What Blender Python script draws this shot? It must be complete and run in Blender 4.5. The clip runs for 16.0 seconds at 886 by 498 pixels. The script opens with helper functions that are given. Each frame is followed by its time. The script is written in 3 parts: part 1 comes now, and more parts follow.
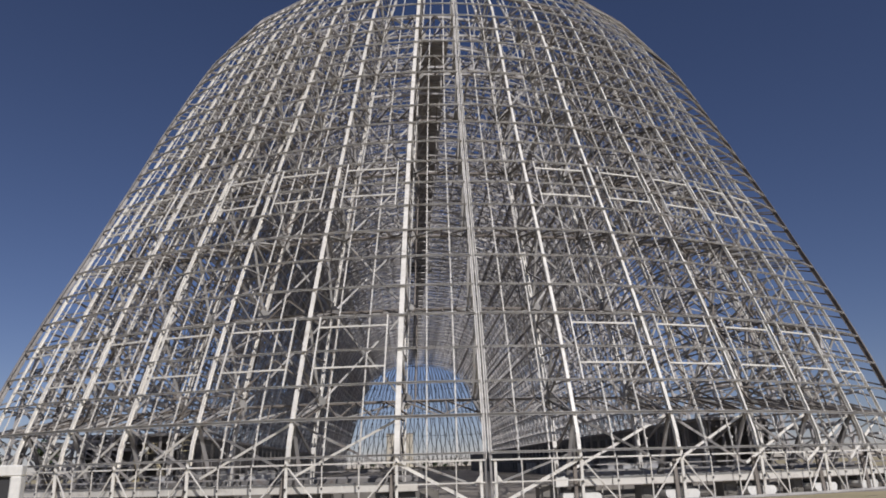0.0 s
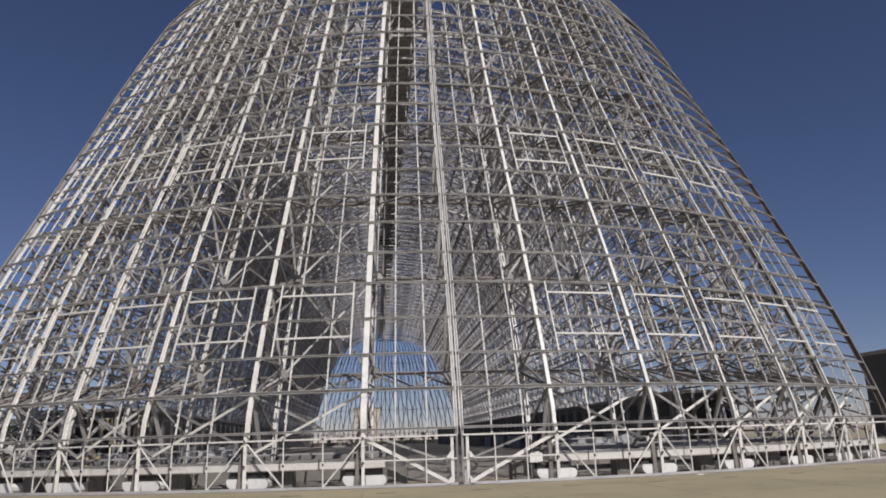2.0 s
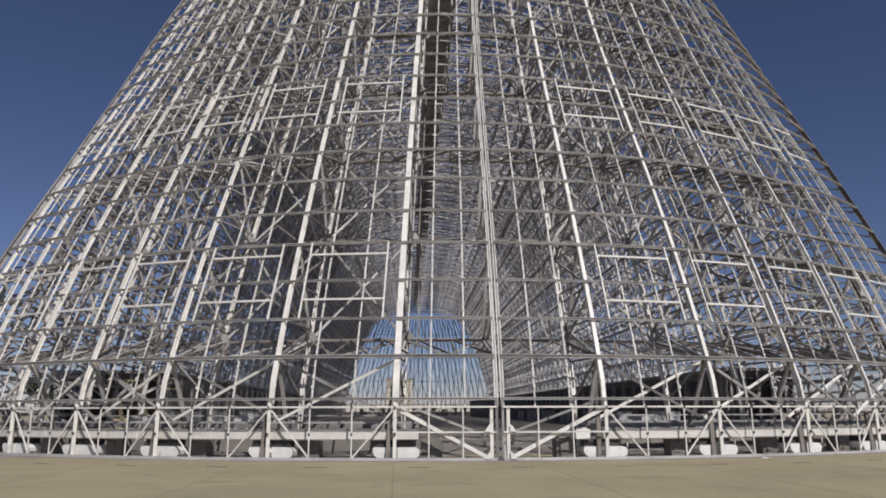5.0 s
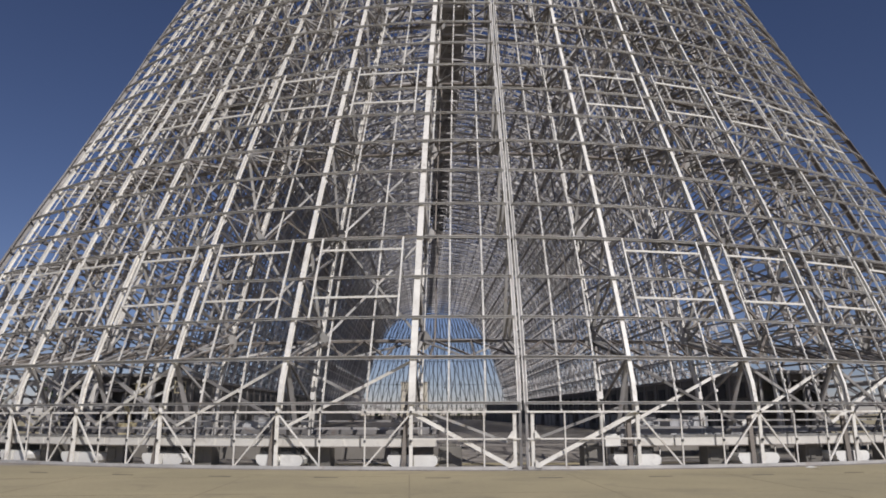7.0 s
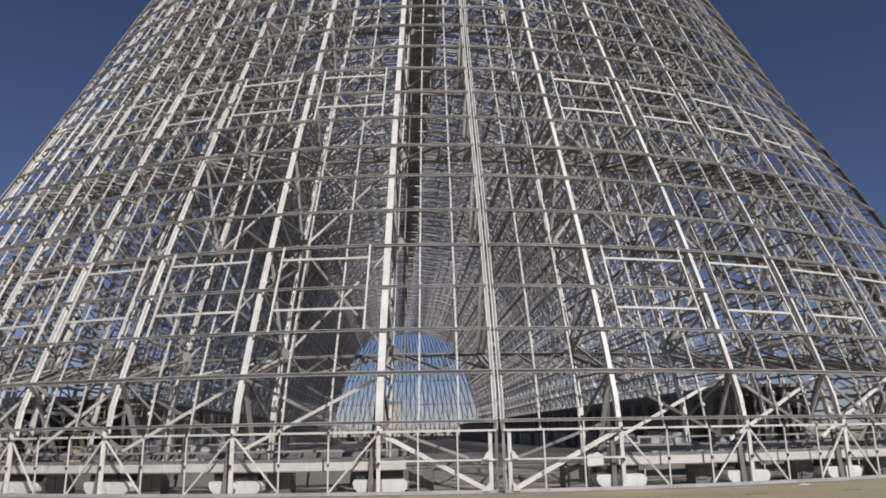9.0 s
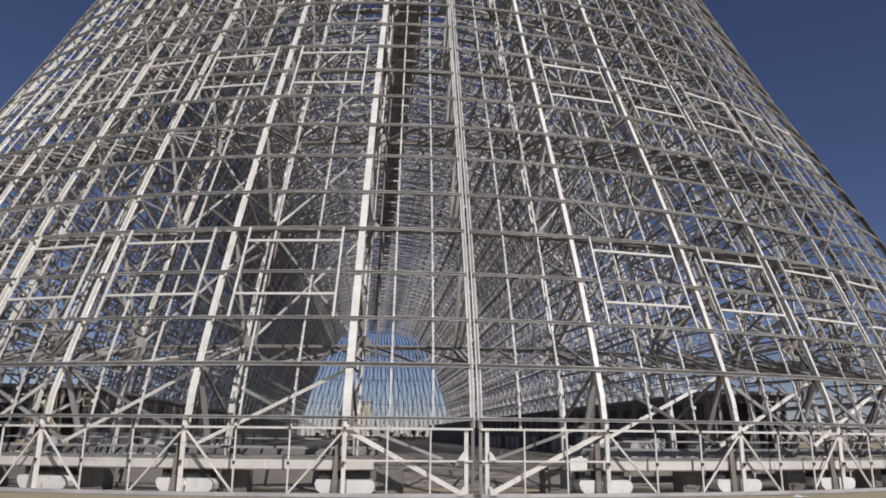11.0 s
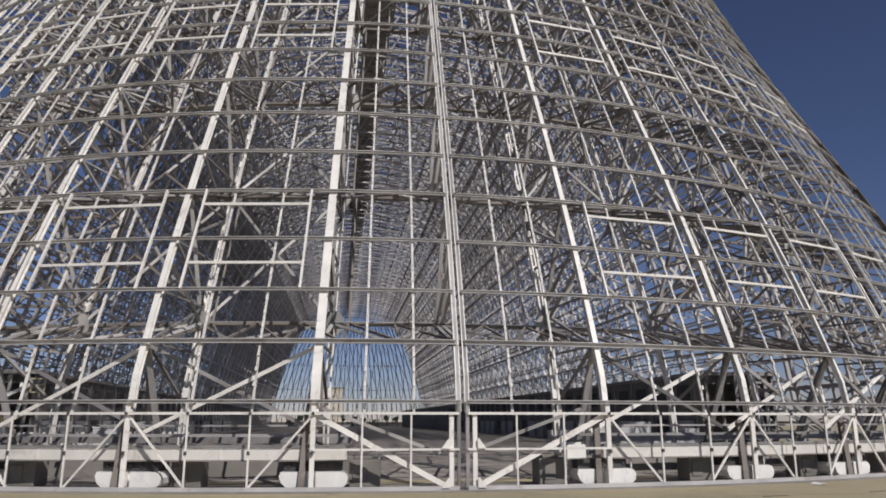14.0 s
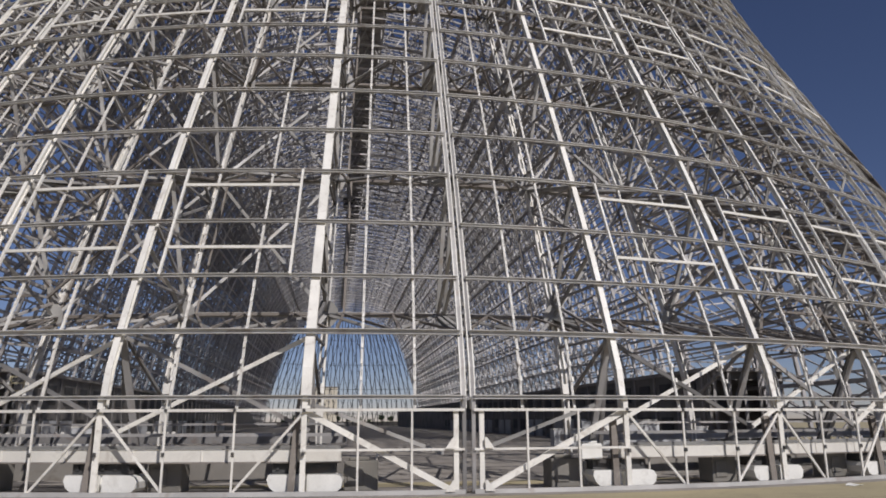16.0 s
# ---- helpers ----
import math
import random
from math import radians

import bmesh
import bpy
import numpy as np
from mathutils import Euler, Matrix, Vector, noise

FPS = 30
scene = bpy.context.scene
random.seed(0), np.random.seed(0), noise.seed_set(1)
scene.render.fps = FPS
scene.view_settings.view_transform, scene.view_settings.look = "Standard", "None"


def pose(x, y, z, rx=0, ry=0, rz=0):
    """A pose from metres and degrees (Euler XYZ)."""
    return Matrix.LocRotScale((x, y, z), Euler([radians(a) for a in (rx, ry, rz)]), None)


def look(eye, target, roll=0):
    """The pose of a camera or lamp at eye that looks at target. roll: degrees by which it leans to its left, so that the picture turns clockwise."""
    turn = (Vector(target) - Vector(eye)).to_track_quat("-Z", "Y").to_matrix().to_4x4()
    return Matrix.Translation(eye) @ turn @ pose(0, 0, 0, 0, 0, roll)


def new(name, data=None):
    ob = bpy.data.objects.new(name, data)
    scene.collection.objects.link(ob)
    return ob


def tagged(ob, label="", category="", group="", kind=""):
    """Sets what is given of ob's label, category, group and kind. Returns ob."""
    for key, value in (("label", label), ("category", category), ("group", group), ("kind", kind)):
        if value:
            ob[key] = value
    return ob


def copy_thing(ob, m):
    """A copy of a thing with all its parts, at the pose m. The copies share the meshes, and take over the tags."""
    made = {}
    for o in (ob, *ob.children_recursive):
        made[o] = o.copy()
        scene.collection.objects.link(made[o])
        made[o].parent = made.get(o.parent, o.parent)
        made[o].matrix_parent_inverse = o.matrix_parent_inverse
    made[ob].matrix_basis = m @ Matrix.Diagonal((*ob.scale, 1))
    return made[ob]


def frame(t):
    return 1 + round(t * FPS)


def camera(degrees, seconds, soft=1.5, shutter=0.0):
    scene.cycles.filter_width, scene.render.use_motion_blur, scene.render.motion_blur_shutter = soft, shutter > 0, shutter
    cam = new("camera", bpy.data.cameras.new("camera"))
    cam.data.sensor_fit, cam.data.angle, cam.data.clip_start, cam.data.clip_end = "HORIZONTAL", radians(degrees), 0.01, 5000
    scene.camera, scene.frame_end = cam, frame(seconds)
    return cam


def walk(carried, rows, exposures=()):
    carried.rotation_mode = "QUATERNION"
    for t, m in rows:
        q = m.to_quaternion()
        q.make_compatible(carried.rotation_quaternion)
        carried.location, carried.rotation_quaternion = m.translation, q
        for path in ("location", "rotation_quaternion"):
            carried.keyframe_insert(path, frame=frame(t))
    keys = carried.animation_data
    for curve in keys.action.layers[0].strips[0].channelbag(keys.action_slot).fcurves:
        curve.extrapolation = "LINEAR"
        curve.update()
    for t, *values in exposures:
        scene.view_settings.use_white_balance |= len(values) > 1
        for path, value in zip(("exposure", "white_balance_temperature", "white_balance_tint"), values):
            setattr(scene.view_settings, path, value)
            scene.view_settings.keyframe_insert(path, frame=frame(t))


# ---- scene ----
cam = camera(62.0, 16.0, soft=1.8)
# seconds, eye, then degrees to the left, upwards, and of roll
PATH = [
    (0, 0.012, 0.002, 2.675, -3.974, 16.352, -1.577),
    (0.5, 0.001, 0.726, 2.665, -4.823, 15.365, -1.593),
    (1, -0.004, 1.412, 2.676, -3.766, 14.083, -1.151),
    (1.5, 0.011, 2.114, 2.738, -5.637, 15.656, -1.151),
    (2, 0.043, 2.869, 2.771, -6.499, 14.377, -1.861),
    (2.5, 0.115, 3.580, 2.771, -5.518, 14.662, -0.772),
    (3, 0.226, 4.299, 2.745, -5.911, 13.204, -1.346),
    (3.5, 0.258, 4.963, 2.698, -4.866, 12.510, -0.890),
    (4, 0.221, 5.626, 2.689, -5.337, 12.545, -1.071),
    (4.5, 0.113, 6.304, 2.718, -4.531, 13.175, -0.114),
    (4.7, 0.086, 6.570, 2.720, -3.848, 12.344, -0.197),
    (6.8, -0.007, 9.469, 2.806, -3.341, 12.896, 0.005),
    (7, -0.003, 9.738, 2.812, -2.549, 12.642, -0.120),
    (7.5, 0.042, 10.407, 2.829, -3.350, 13.700, -0.960),
    (8, 0.106, 11.077, 2.831, -2.493, 14.080, -0.345),
    (8.5, 0.203, 11.769, 2.811, -4.326, 14.680, -0.578),
    (9, 0.296, 12.472, 2.778, -4.751, 14.118, -1.014),
    (9.2, 0.318, 12.755, 2.760, -4.377, 13.364, -0.663),
    (11.3, 0.400, 15.901, 2.619, -6.842, 14.278, 0.598),
    (11.5, 0.414, 16.180, 2.604, -6.309, 13.536, 0.453),
    (12, 0.452, 16.840, 2.565, -7.984, 13.920, -0.073),
    (12.5, 0.486, 17.558, 2.558, -7.003, 13.229, -0.197),
    (13, 0.511, 18.262, 2.564, -7.651, 12.710, -0.025),
    (13.5, 0.468, 18.942, 2.564, -8.845, 13.193, 0.056),
    (14, 0.482, 19.617, 2.633, -8.945, 13.146, -0.035),
    (14.5, 0.509, 20.283, 2.667, -9.480, 13.293, -1.003),
    (15, 0.555, 20.957, 2.672, -9.159, 12.454, -0.898),
    (15.5, 0.602, 21.630, 2.628, -11.004, 13.484, -0.725),
    (16, 0.589, 22.303, 2.558, -9.357, 13.099, -0.240),
]


def aim(x, y, z, left, up, roll):
    a, b = radians(left), radians(up)
    return look((x, y, z), (x - math.sin(a) * math.cos(b), y + math.cos(a) * math.cos(b), z + math.sin(b)), roll)


walk(cam, [(t, aim(*row)) for t, *row in PATH], [(0.0, 0.0, 6230, 13)])

# ---- world, sun ----
SUN_AZ, SUN_EL = radians(156), radians(42)  # compass: 0 is ahead (+y), clockwise
world = bpy.data.worlds.new("sky")
scene.world = world
world.use_nodes = True
wn = world.node_tree.nodes
sky = wn.new("ShaderNodeTexSky")
sky.sky_type = "NISHITA"
sky.sun_disc = False
sky.sun_elevation = SUN_EL
sky.sun_rotation = SUN_AZ
sky.altitude = 0
sky.air_density, sky.dust_density, sky.ozone_density = 0.8, 0.0, 3.0
tint = wn.new("ShaderNodeMix")
tint.data_type, tint.blend_type = "RGBA", "MULTIPLY"
tint.inputs["Factor"].default_value = 1.0
tint.inputs["B"].default_value = (1.06, 0.95, 1.06, 1)
world.node_tree.links.new(sky.outputs[0], tint.inputs["A"])
world.node_tree.links.new(tint.outputs["Result"], wn["Background"].inputs[0])
wn["Background"].inputs[1].default_value = 0.0455
sun = new("sun", bpy.data.lights.new("sun", "SUN"))
sun.data.energy, sun.data.angle, sun.data.color = 3.5, radians(0.53), (1.0, 0.955, 0.9)
toward = Vector((math.sin(SUN_AZ) * math.cos(SUN_EL), math.cos(SUN_AZ) * math.cos(SUN_EL), math.sin(SUN_EL)))
sun.matrix_world = look(toward * 100, (0, 0, 0))


# ---- materials ----
def material(name, base, base2, rough=0.6, metal=0.0, scale=1.0, stain=None, stain_amount=0.0, bump=0.1, fine=40.0, jitter=0.0):
    """Two-tone surface with large patches, fine grain, optional stains and a little relief."""
    m = bpy.data.materials.new(name)
    m.use_nodes = True
    nt = m.node_tree
    n, l = nt.nodes, nt.links
    bsdf = n["Principled BSDF"]
    bsdf.inputs["Metallic"].default_value = metal
    co = n.new("ShaderNodeTexCoord")
    geo = n.new("ShaderNodeNewGeometry")

    def noise_tex(sc, detail, dist=0.0):
        t = n.new("ShaderNodeTexNoise")
        t.inputs["Scale"].default_value = sc
        t.inputs["Detail"].default_value = detail
        t.inputs["Distortion"].default_value = dist
        l.new(geo.outputs["Position"], t.inputs["Vector"])
        return t

    def mix(fac, a, b):
        x = n.new("ShaderNodeMix")
        x.data_type = "RGBA"
        for sock, v in ((x.inputs["Factor"], fac), (x.inputs["A"], a), (x.inputs["B"], b)):
            if isinstance(v, (tuple, float, int)):
                sock.default_value = (*v, 1) if isinstance(v, tuple) else v
            else:
                l.new(v, sock)
        return x.outputs["Result"]

    big = noise_tex(scale, 5, 0.4)
    ramp = n.new("ShaderNodeMapRange")
    ramp.inputs["From Min"].default_value, ramp.inputs["From Max"].default_value = 0.35, 0.65
    l.new(big.outputs["Fac"], ramp.inputs["Value"])
    col = mix(ramp.outputs["Result"], base, base2)
    if stain:
        st = noise_tex(scale * 2.7, 8, 1.2)
        r2 = n.new("ShaderNodeMapRange")
        r2.inputs["From Min"].default_value, r2.inputs["From Max"].default_value = 0.56, 0.72
        r2.inputs["To Max"].default_value = stain_amount
        l.new(st.outputs["Fac"], r2.inputs["Value"])
        col = mix(r2.outputs["Result"], col, stain)
    small = noise_tex(fine, 3)
    hsv = n.new("ShaderNodeHueSaturation")
    mr = n.new("ShaderNodeMapRange")
    mr.inputs["To Min"].default_value, mr.inputs["To Max"].default_value = 0.82, 1.18
    l.new(small.outputs["Fac"], mr.inputs["Value"])
    value = mr.outputs["Result"]
    if jitter:
        info = n.new("ShaderNodeObjectInfo")
        jr = n.new("ShaderNodeMapRange")
        jr.inputs["To Min"].default_value, jr.inputs["To Max"].default_value = 1 - jitter, 1 + jitter * 0.4
        l.new(info.outputs["Random"], jr.inputs["Value"])
        mul = n.new("ShaderNodeMath")
        mul.operation = "MULTIPLY"
        l.new(value, mul.inputs[0])
        l.new(jr.outputs["Result"], mul.inputs[1])
        value = mul.outputs[0]
    l.new(value, hsv.inputs["Value"])
    l.new(col, hsv.inputs["Color"])
    l.new(hsv.outputs["Color"], bsdf.inputs["Base Color"])
    rr = n.new("ShaderNodeMapRange")
    rr.inputs["To Min"].default_value, rr.inputs["To Max"].default_value = max(rough - 0.15, 0.05), min(rough + 0.15, 1)
    l.new(big.outputs["Fac"], rr.inputs["Value"])
    l.new(rr.outputs["Result"], bsdf.inputs["Roughness"])
    if bump:
        b = n.new("ShaderNodeBump")
        b.inputs["Strength"].default_value = bump
        b.inputs["Distance"].default_value = 0.02
        l.new(small.outputs["Fac"], b.inputs["Height"])
        l.new(b.outputs["Normal"], bsdf.inputs["Normal"])
    return m


RUST = (0.20, 0.11, 0.06)
M_RIB = material("painted_steel_light", (0.84, 0.805, 0.725), (0.7, 0.67, 0.6), 0.5, 0, 0.7, (0.33, 0.27, 0.21), 0.5, 0.1, 30)
M_RING = material("weathered_steel_purlin", (0.55, 0.53, 0.495), (0.4, 0.385, 0.36), 0.6, 0, 0.4, RUST, 0.4, 0.1, 30)
M_THIN = material("painted_steel_mullion", (0.8, 0.765, 0.69), (0.64, 0.61, 0.55), 0.55, 0, 0.6, (0.3, 0.23, 0.17), 0.5, 0.1, 30)
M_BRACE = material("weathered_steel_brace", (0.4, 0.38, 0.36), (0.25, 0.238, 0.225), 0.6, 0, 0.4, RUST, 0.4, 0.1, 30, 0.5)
M_WEB = material("pale_grey_web_steel", (0.47, 0.45, 0.415), (0.3, 0.285, 0.262), 0.55, 0, 0.5, (0.28, 0.21, 0.15), 0.5, 0.1, 30, 0.35)
M_BODY = material("grey_roof_steel", (0.70, 0.668, 0.645), (0.55, 0.524, 0.507), 0.65, 0, 0.15, (0.2, 0.14, 0.1), 0.4, 0.0, 8, 0.5)
M_DARK = material("near_black_steel", (0.07, 0.068, 0.065), (0.04, 0.04, 0.04), 0.7, 0, 0.3, (0.09, 0.06, 0.04), 0.5, 0.1, 20)
M_WHITE = material("white_enamel", (0.84, 0.82, 0.76), (0.74, 0.72, 0.66), 0.4, 0, 0.8, (0.4, 0.36, 0.3), 0.3, 0.05, 30)
M_BEAM = material("pale_grey_painted_beam", (0.72, 0.69, 0.62), (0.62, 0.59, 0.53), 0.5, 0, 0.5, (0.32, 0.27, 0.22), 0.4, 0.05, 30)
M_GROUND = material("sandy_concrete_apron", (0.41, 0.345, 0.205), (0.33, 0.282, 0.172), 0.9, 0, 0.12, (0.22, 0.19, 0.13), 0.5, 0.3, 6)
M_FLOOR = material("grey_hangar_concrete", (0.34, 0.305, 0.262), (0.255, 0.228, 0.197), 0.85, 0, 0.15, (0.10, 0.095, 0.09), 0.5, 0.2, 6)
M_JOINT = material("dark_joint_tar", (0.13, 0.115, 0.085), (0.09, 0.08, 0.06), 0.9, 0, 1.0)
M_ANNEX = material("dark_weathered_cladding", (0.22, 0.205, 0.185), (0.15, 0.14, 0.128), 0.8, 0, 0.3, (0.12, 0.08, 0.05), 0.4, 0.1, 10)
M_ANNEX_TRIM = material("dusty_grey_trim", (0.32, 0.30, 0.28), (0.24, 0.22, 0.2), 0.8, 0, 0.5)

M_SEALED = material("sand_filled_joint", (0.30, 0.255, 0.16), (0.24, 0.2, 0.125), 0.9, 0, 0.3)
# rust brown; on the inner trusses and lattice its darkness stands for shade
M_RUST_SHADE = material("rust_shade_brown_steel", (0.245, 0.215, 0.185), (0.165, 0.142, 0.12), 0.75, 0, 0.5, (0.34, 0.31, 0.27), 0.5, 0.1, 30)
M_SKIRT = material("dusty_grey_brown_plate", (0.27, 0.25, 0.22), (0.20, 0.183, 0.16), 0.8, 0, 0.5, (0.16, 0.13, 0.10), 0.6)
M_MOTOR = material("dusty_brown_drive_housing", (0.215, 0.2, 0.172), (0.155, 0.145, 0.125), 0.6, 0, 0.8, (0.2, 0.17, 0.13), 0.5)
M_DRIVE = material("grey_drive_housing_paint", (0.24, 0.235, 0.22), (0.17, 0.165, 0.155), 0.6, 0, 0.8, (0.08, 0.07, 0.06), 0.6)
M_CRATE = material("pale_grey_crate", (0.5, 0.5, 0.49), (0.38, 0.38, 0.38), 0.7, 0, 0.4, (0.25, 0.2, 0.15), 0.4)


# ---- mesh helpers ----
def mesh_from(name, verts, faces, mat):
    me = bpy.data.meshes.new(name)
    me.from_pydata([tuple(v) for v in verts], [], faces)
    me.materials.append(mat)
    me.update()
    return me


def part(name, me, parent, label=""):
    ob = new(name, me)
    ob.parent = parent
    if label:
        ob["label"] = label
    return ob


def thing(name, label, category, group="", kind=""):
    return tagged(new(name), label, category, group, kind)


class Builder:
    """Collects boxes and sweeps into one mesh."""

    def __init__(self):
        self.v, self.f = [], []

    def add(self, verts, faces):
        o = len(self.v)
        self.v.extend(tuple(p) for p in verts)
        self.f.extend(tuple(o + i for i in fa) for fa in faces)

    def box(self, lo, hi):
        x0, y0, z0 = lo
        x1, y1, z1 = hi
        self.add([(x, y, z) for z in (z0, z1) for x, y in ((x0, y0), (x1, y0), (x1, y1), (x0, y1))],
                 [(3, 2, 1, 0), (4, 5, 6, 7), (0, 1, 5, 4), (1, 2, 6, 5), (2, 3, 7, 6), (3, 0, 4, 7)])

    def bar(self, p, q, w, h, up=(0, 0, 1)):
        self.sweep([Vector(p), Vector(q)], [(-w / 2, -h / 2), (w / 2, -h / 2), (w / 2, h / 2), (-w / 2, h / 2)], [Vector(up)] * 2)

    def sweep(self, pts, profile, normals):
        """profile: (across, along the normal) pairs; normals: one a point."""
        k, rings = len(profile), []
        for i, p in enumerate(pts):
            d = (pts[min(i + 1, len(pts) - 1)] - pts[max(i - 1, 0)]).normalized()
            side = d.cross(normals[i])
            if side.length < 1e-4:
                side = d.cross(Vector((1, 0, 0)))
            side.normalize()
            up = side.cross(d)
            rings.extend(p + side * a + up * b for a, b in profile)
        faces = [tuple(range(k))[::-1], tuple(range((len(pts) - 1) * k, len(pts) * k))]
        for i in range(len(pts) - 1):
            for j in range(k):
                a, b = i * k + j, i * k + (j + 1) % k
                faces.append((a, b, b + k, a + k))
        self.add(rings, faces)

    def mesh(self, name, mat):
        return mesh_from(name, self.v, self.f, mat)


def h_section(w, d, t):
    """Wide-flange section, flange width w across, depth d along the normal (outer flange at 0)."""
    s = t / 2
    return [(-w / 2, 0), (-w / 2, -t), (-s, -t), (-s, -d + t), (-w / 2, -d + t), (-w / 2, -d),
            (w / 2, -d), (w / 2, -d + t), (s, -d + t), (s, -t), (w / 2, -t), (w / 2, 0)]


def c_section(h, d, t):
    """Channel, height h across, open outwards."""
    return [(-h / 2, 0), (-h / 2, -d), (h / 2, -d), (h / 2, 0), (h / 2 - t, 0), (h / 2 - t, -d + t), (-h / 2 + t, -d + t), (-h / 2 + t, 0)]


def unit_bar(name, profile, mat):
    """A member of length 1 along z; copies are scaled to their length."""
    b = Builder()
    b.sweep([Vector((0, 0, 0)), Vector((0, 0, 1))], profile, [Vector((0, 1, 0))] * 2)
    return b.mesh(name, mat)


def member(name, me, p, q, parent, size=1.0, face=(0, -1, 0), label=""):
    p, q = Vector(p), Vector(q)
    d = (q - p)
    zax = d.normalized()
    yax = Vector(face) - zax * zax.dot(Vector(face))
    if yax.length < 1e-3:
        yax = Vector((1, 0, 0))
    yax.normalize()
    xax = yax.cross(zax)
    m = Matrix((xax, yax, zax)).transposed().to_4x4()
    m.translation = p
    ob = part(name, me, parent, label)
    ob.matrix_basis = m @ Matrix.Diagonal((size, size, d.length, 1))
    return ob


# ---- the form of the doors ----
CX = 5.99
RING_Z = [3.40, 5.88, 8.25, 10.85, 13.62, 16.21, 19.06, 21.83, 24.61, 27.35, 30.10, 32.80, 35.54, 38.10, 40.65, 43.20, 45.75, 48.40, 50.90, 53.20, 55.70, 58.00, 60.20, 62.30]
EDGE_Z = [0, 12, 24, 34, 42, 49, 55, 60, 64, 67]
EDGE_S = {-1: [47, 44.5, 41.5, 40.5, 40, 38, 35.5, 33, 28, 1], 1: [43.5, 42.5, 41.5, 42.5, 43.5, 41.7, 38, 33, 27.5, 1]}
RIB_U = {-1: [0.0, 5.94, 13.26, 20.41, 26.52, 32.3, 38.0, 43.4], 1: [0.0, 6.22, 13.56, 20.32, 27.03, 33.0, 38.6]}
FOOT = 3.8  # below this height the doors stand upright


def rise(z):
    return (max(z, FOOT) - FOOT) / 20


def front_y(z):
    k = rise(min(z, 42.0))
    return 49.3 + 20 * (0.426 * k + 0.173 * k * k - 0.0614 * k**3) + 0.45 * max(z - 42.0, 0) + 0.3 * max(z - 55.0, 0)


def radius(z):
    k = rise(z)
    return 60.45 - 3.28 * min(k, 1.7) ** 2 - 10 * max(k - 1.7, 0)


def spread(z):
    k = rise(z)
    return 1 - 0.0479 * k - 0.0226 * k * k


def edge(side, z):
    """Half-width of a door at height z, along its arc."""
    return float(np.interp(z, EDGE_Z, EDGE_S[side]))


def shell(s, z, deep=0.0):
    """The point s along the arc from the seam, at height z, deep metres behind the outer face."""
    r = radius(z)
    a = s / r
    return Vector((CX + 0.577 * rise(z) + (r - deep) * math.sin(a), front_y(z) + r - (r - deep) * math.cos(a), z))


def outward(s, z):
    a = s / radius(z)
    return Vector((math.sin(a), -math.cos(a), 0))


# ---- ground ----
def sheet(name, x0, x1, y0, y1, z, mat, label, category):
    b = Builder()
    b.box((x0, y0, z - 0.3), (x1, y1, z))
    return tagged(new(name, b.mesh(name, mat)), label, category, "", "structure")


sheet("ground", -4000, 4000, -4000, 4000, 0.0, M_GROUND, "sandy tan concrete apron, worn and stained", "ground")
sheet("floor", -46, 58, 55.0, 420, 0.004, M_FLOOR, "grey concrete hangar floor with dark stains", "floor")

# ---- the two curved doors ----
BAR_H = unit_bar("rolled_steel", h_section(0.16, 0.16, 0.03), M_WEB)
BAR_THIN = unit_bar("thin_steel", [(-0.045, -0.045), (0.045, -0.045), (0.045, 0.045), (-0.045, 0.045)], M_THIN)
BAR_DARK = unit_bar("clamp_steel", [(-0.08, -0.16), (0.08, -0.16), (0.08, 0.02), (-0.08, 0.02)], M_DARK)
BAR_POST = unit_bar("post_steel", h_section(0.2, 0.16, 0.03), M_RIB)
BAR_BEAM = unit_bar("brace_steel", h_section(0.2, 0.16, 0.03), M_BRACE)
BAR_COLUMN = unit_bar("column_steel", h_section(0.3, 0.26, 0.05), M_RUST_SHADE)
DEEP = 5.5  # from the outer face to the inner chords
LEVELS = [7.38, 15.27, 23.13, 31.30, 39.30, 46.90, 54.20]


def rib_top(side, j):
    """Height at which rib j runs into the edge of its door."""
    u = RIB_U[side][j]
    z = FOOT
    while z < 66 and u * spread(z) < edge(side, z):
        z += 0.1
    return z


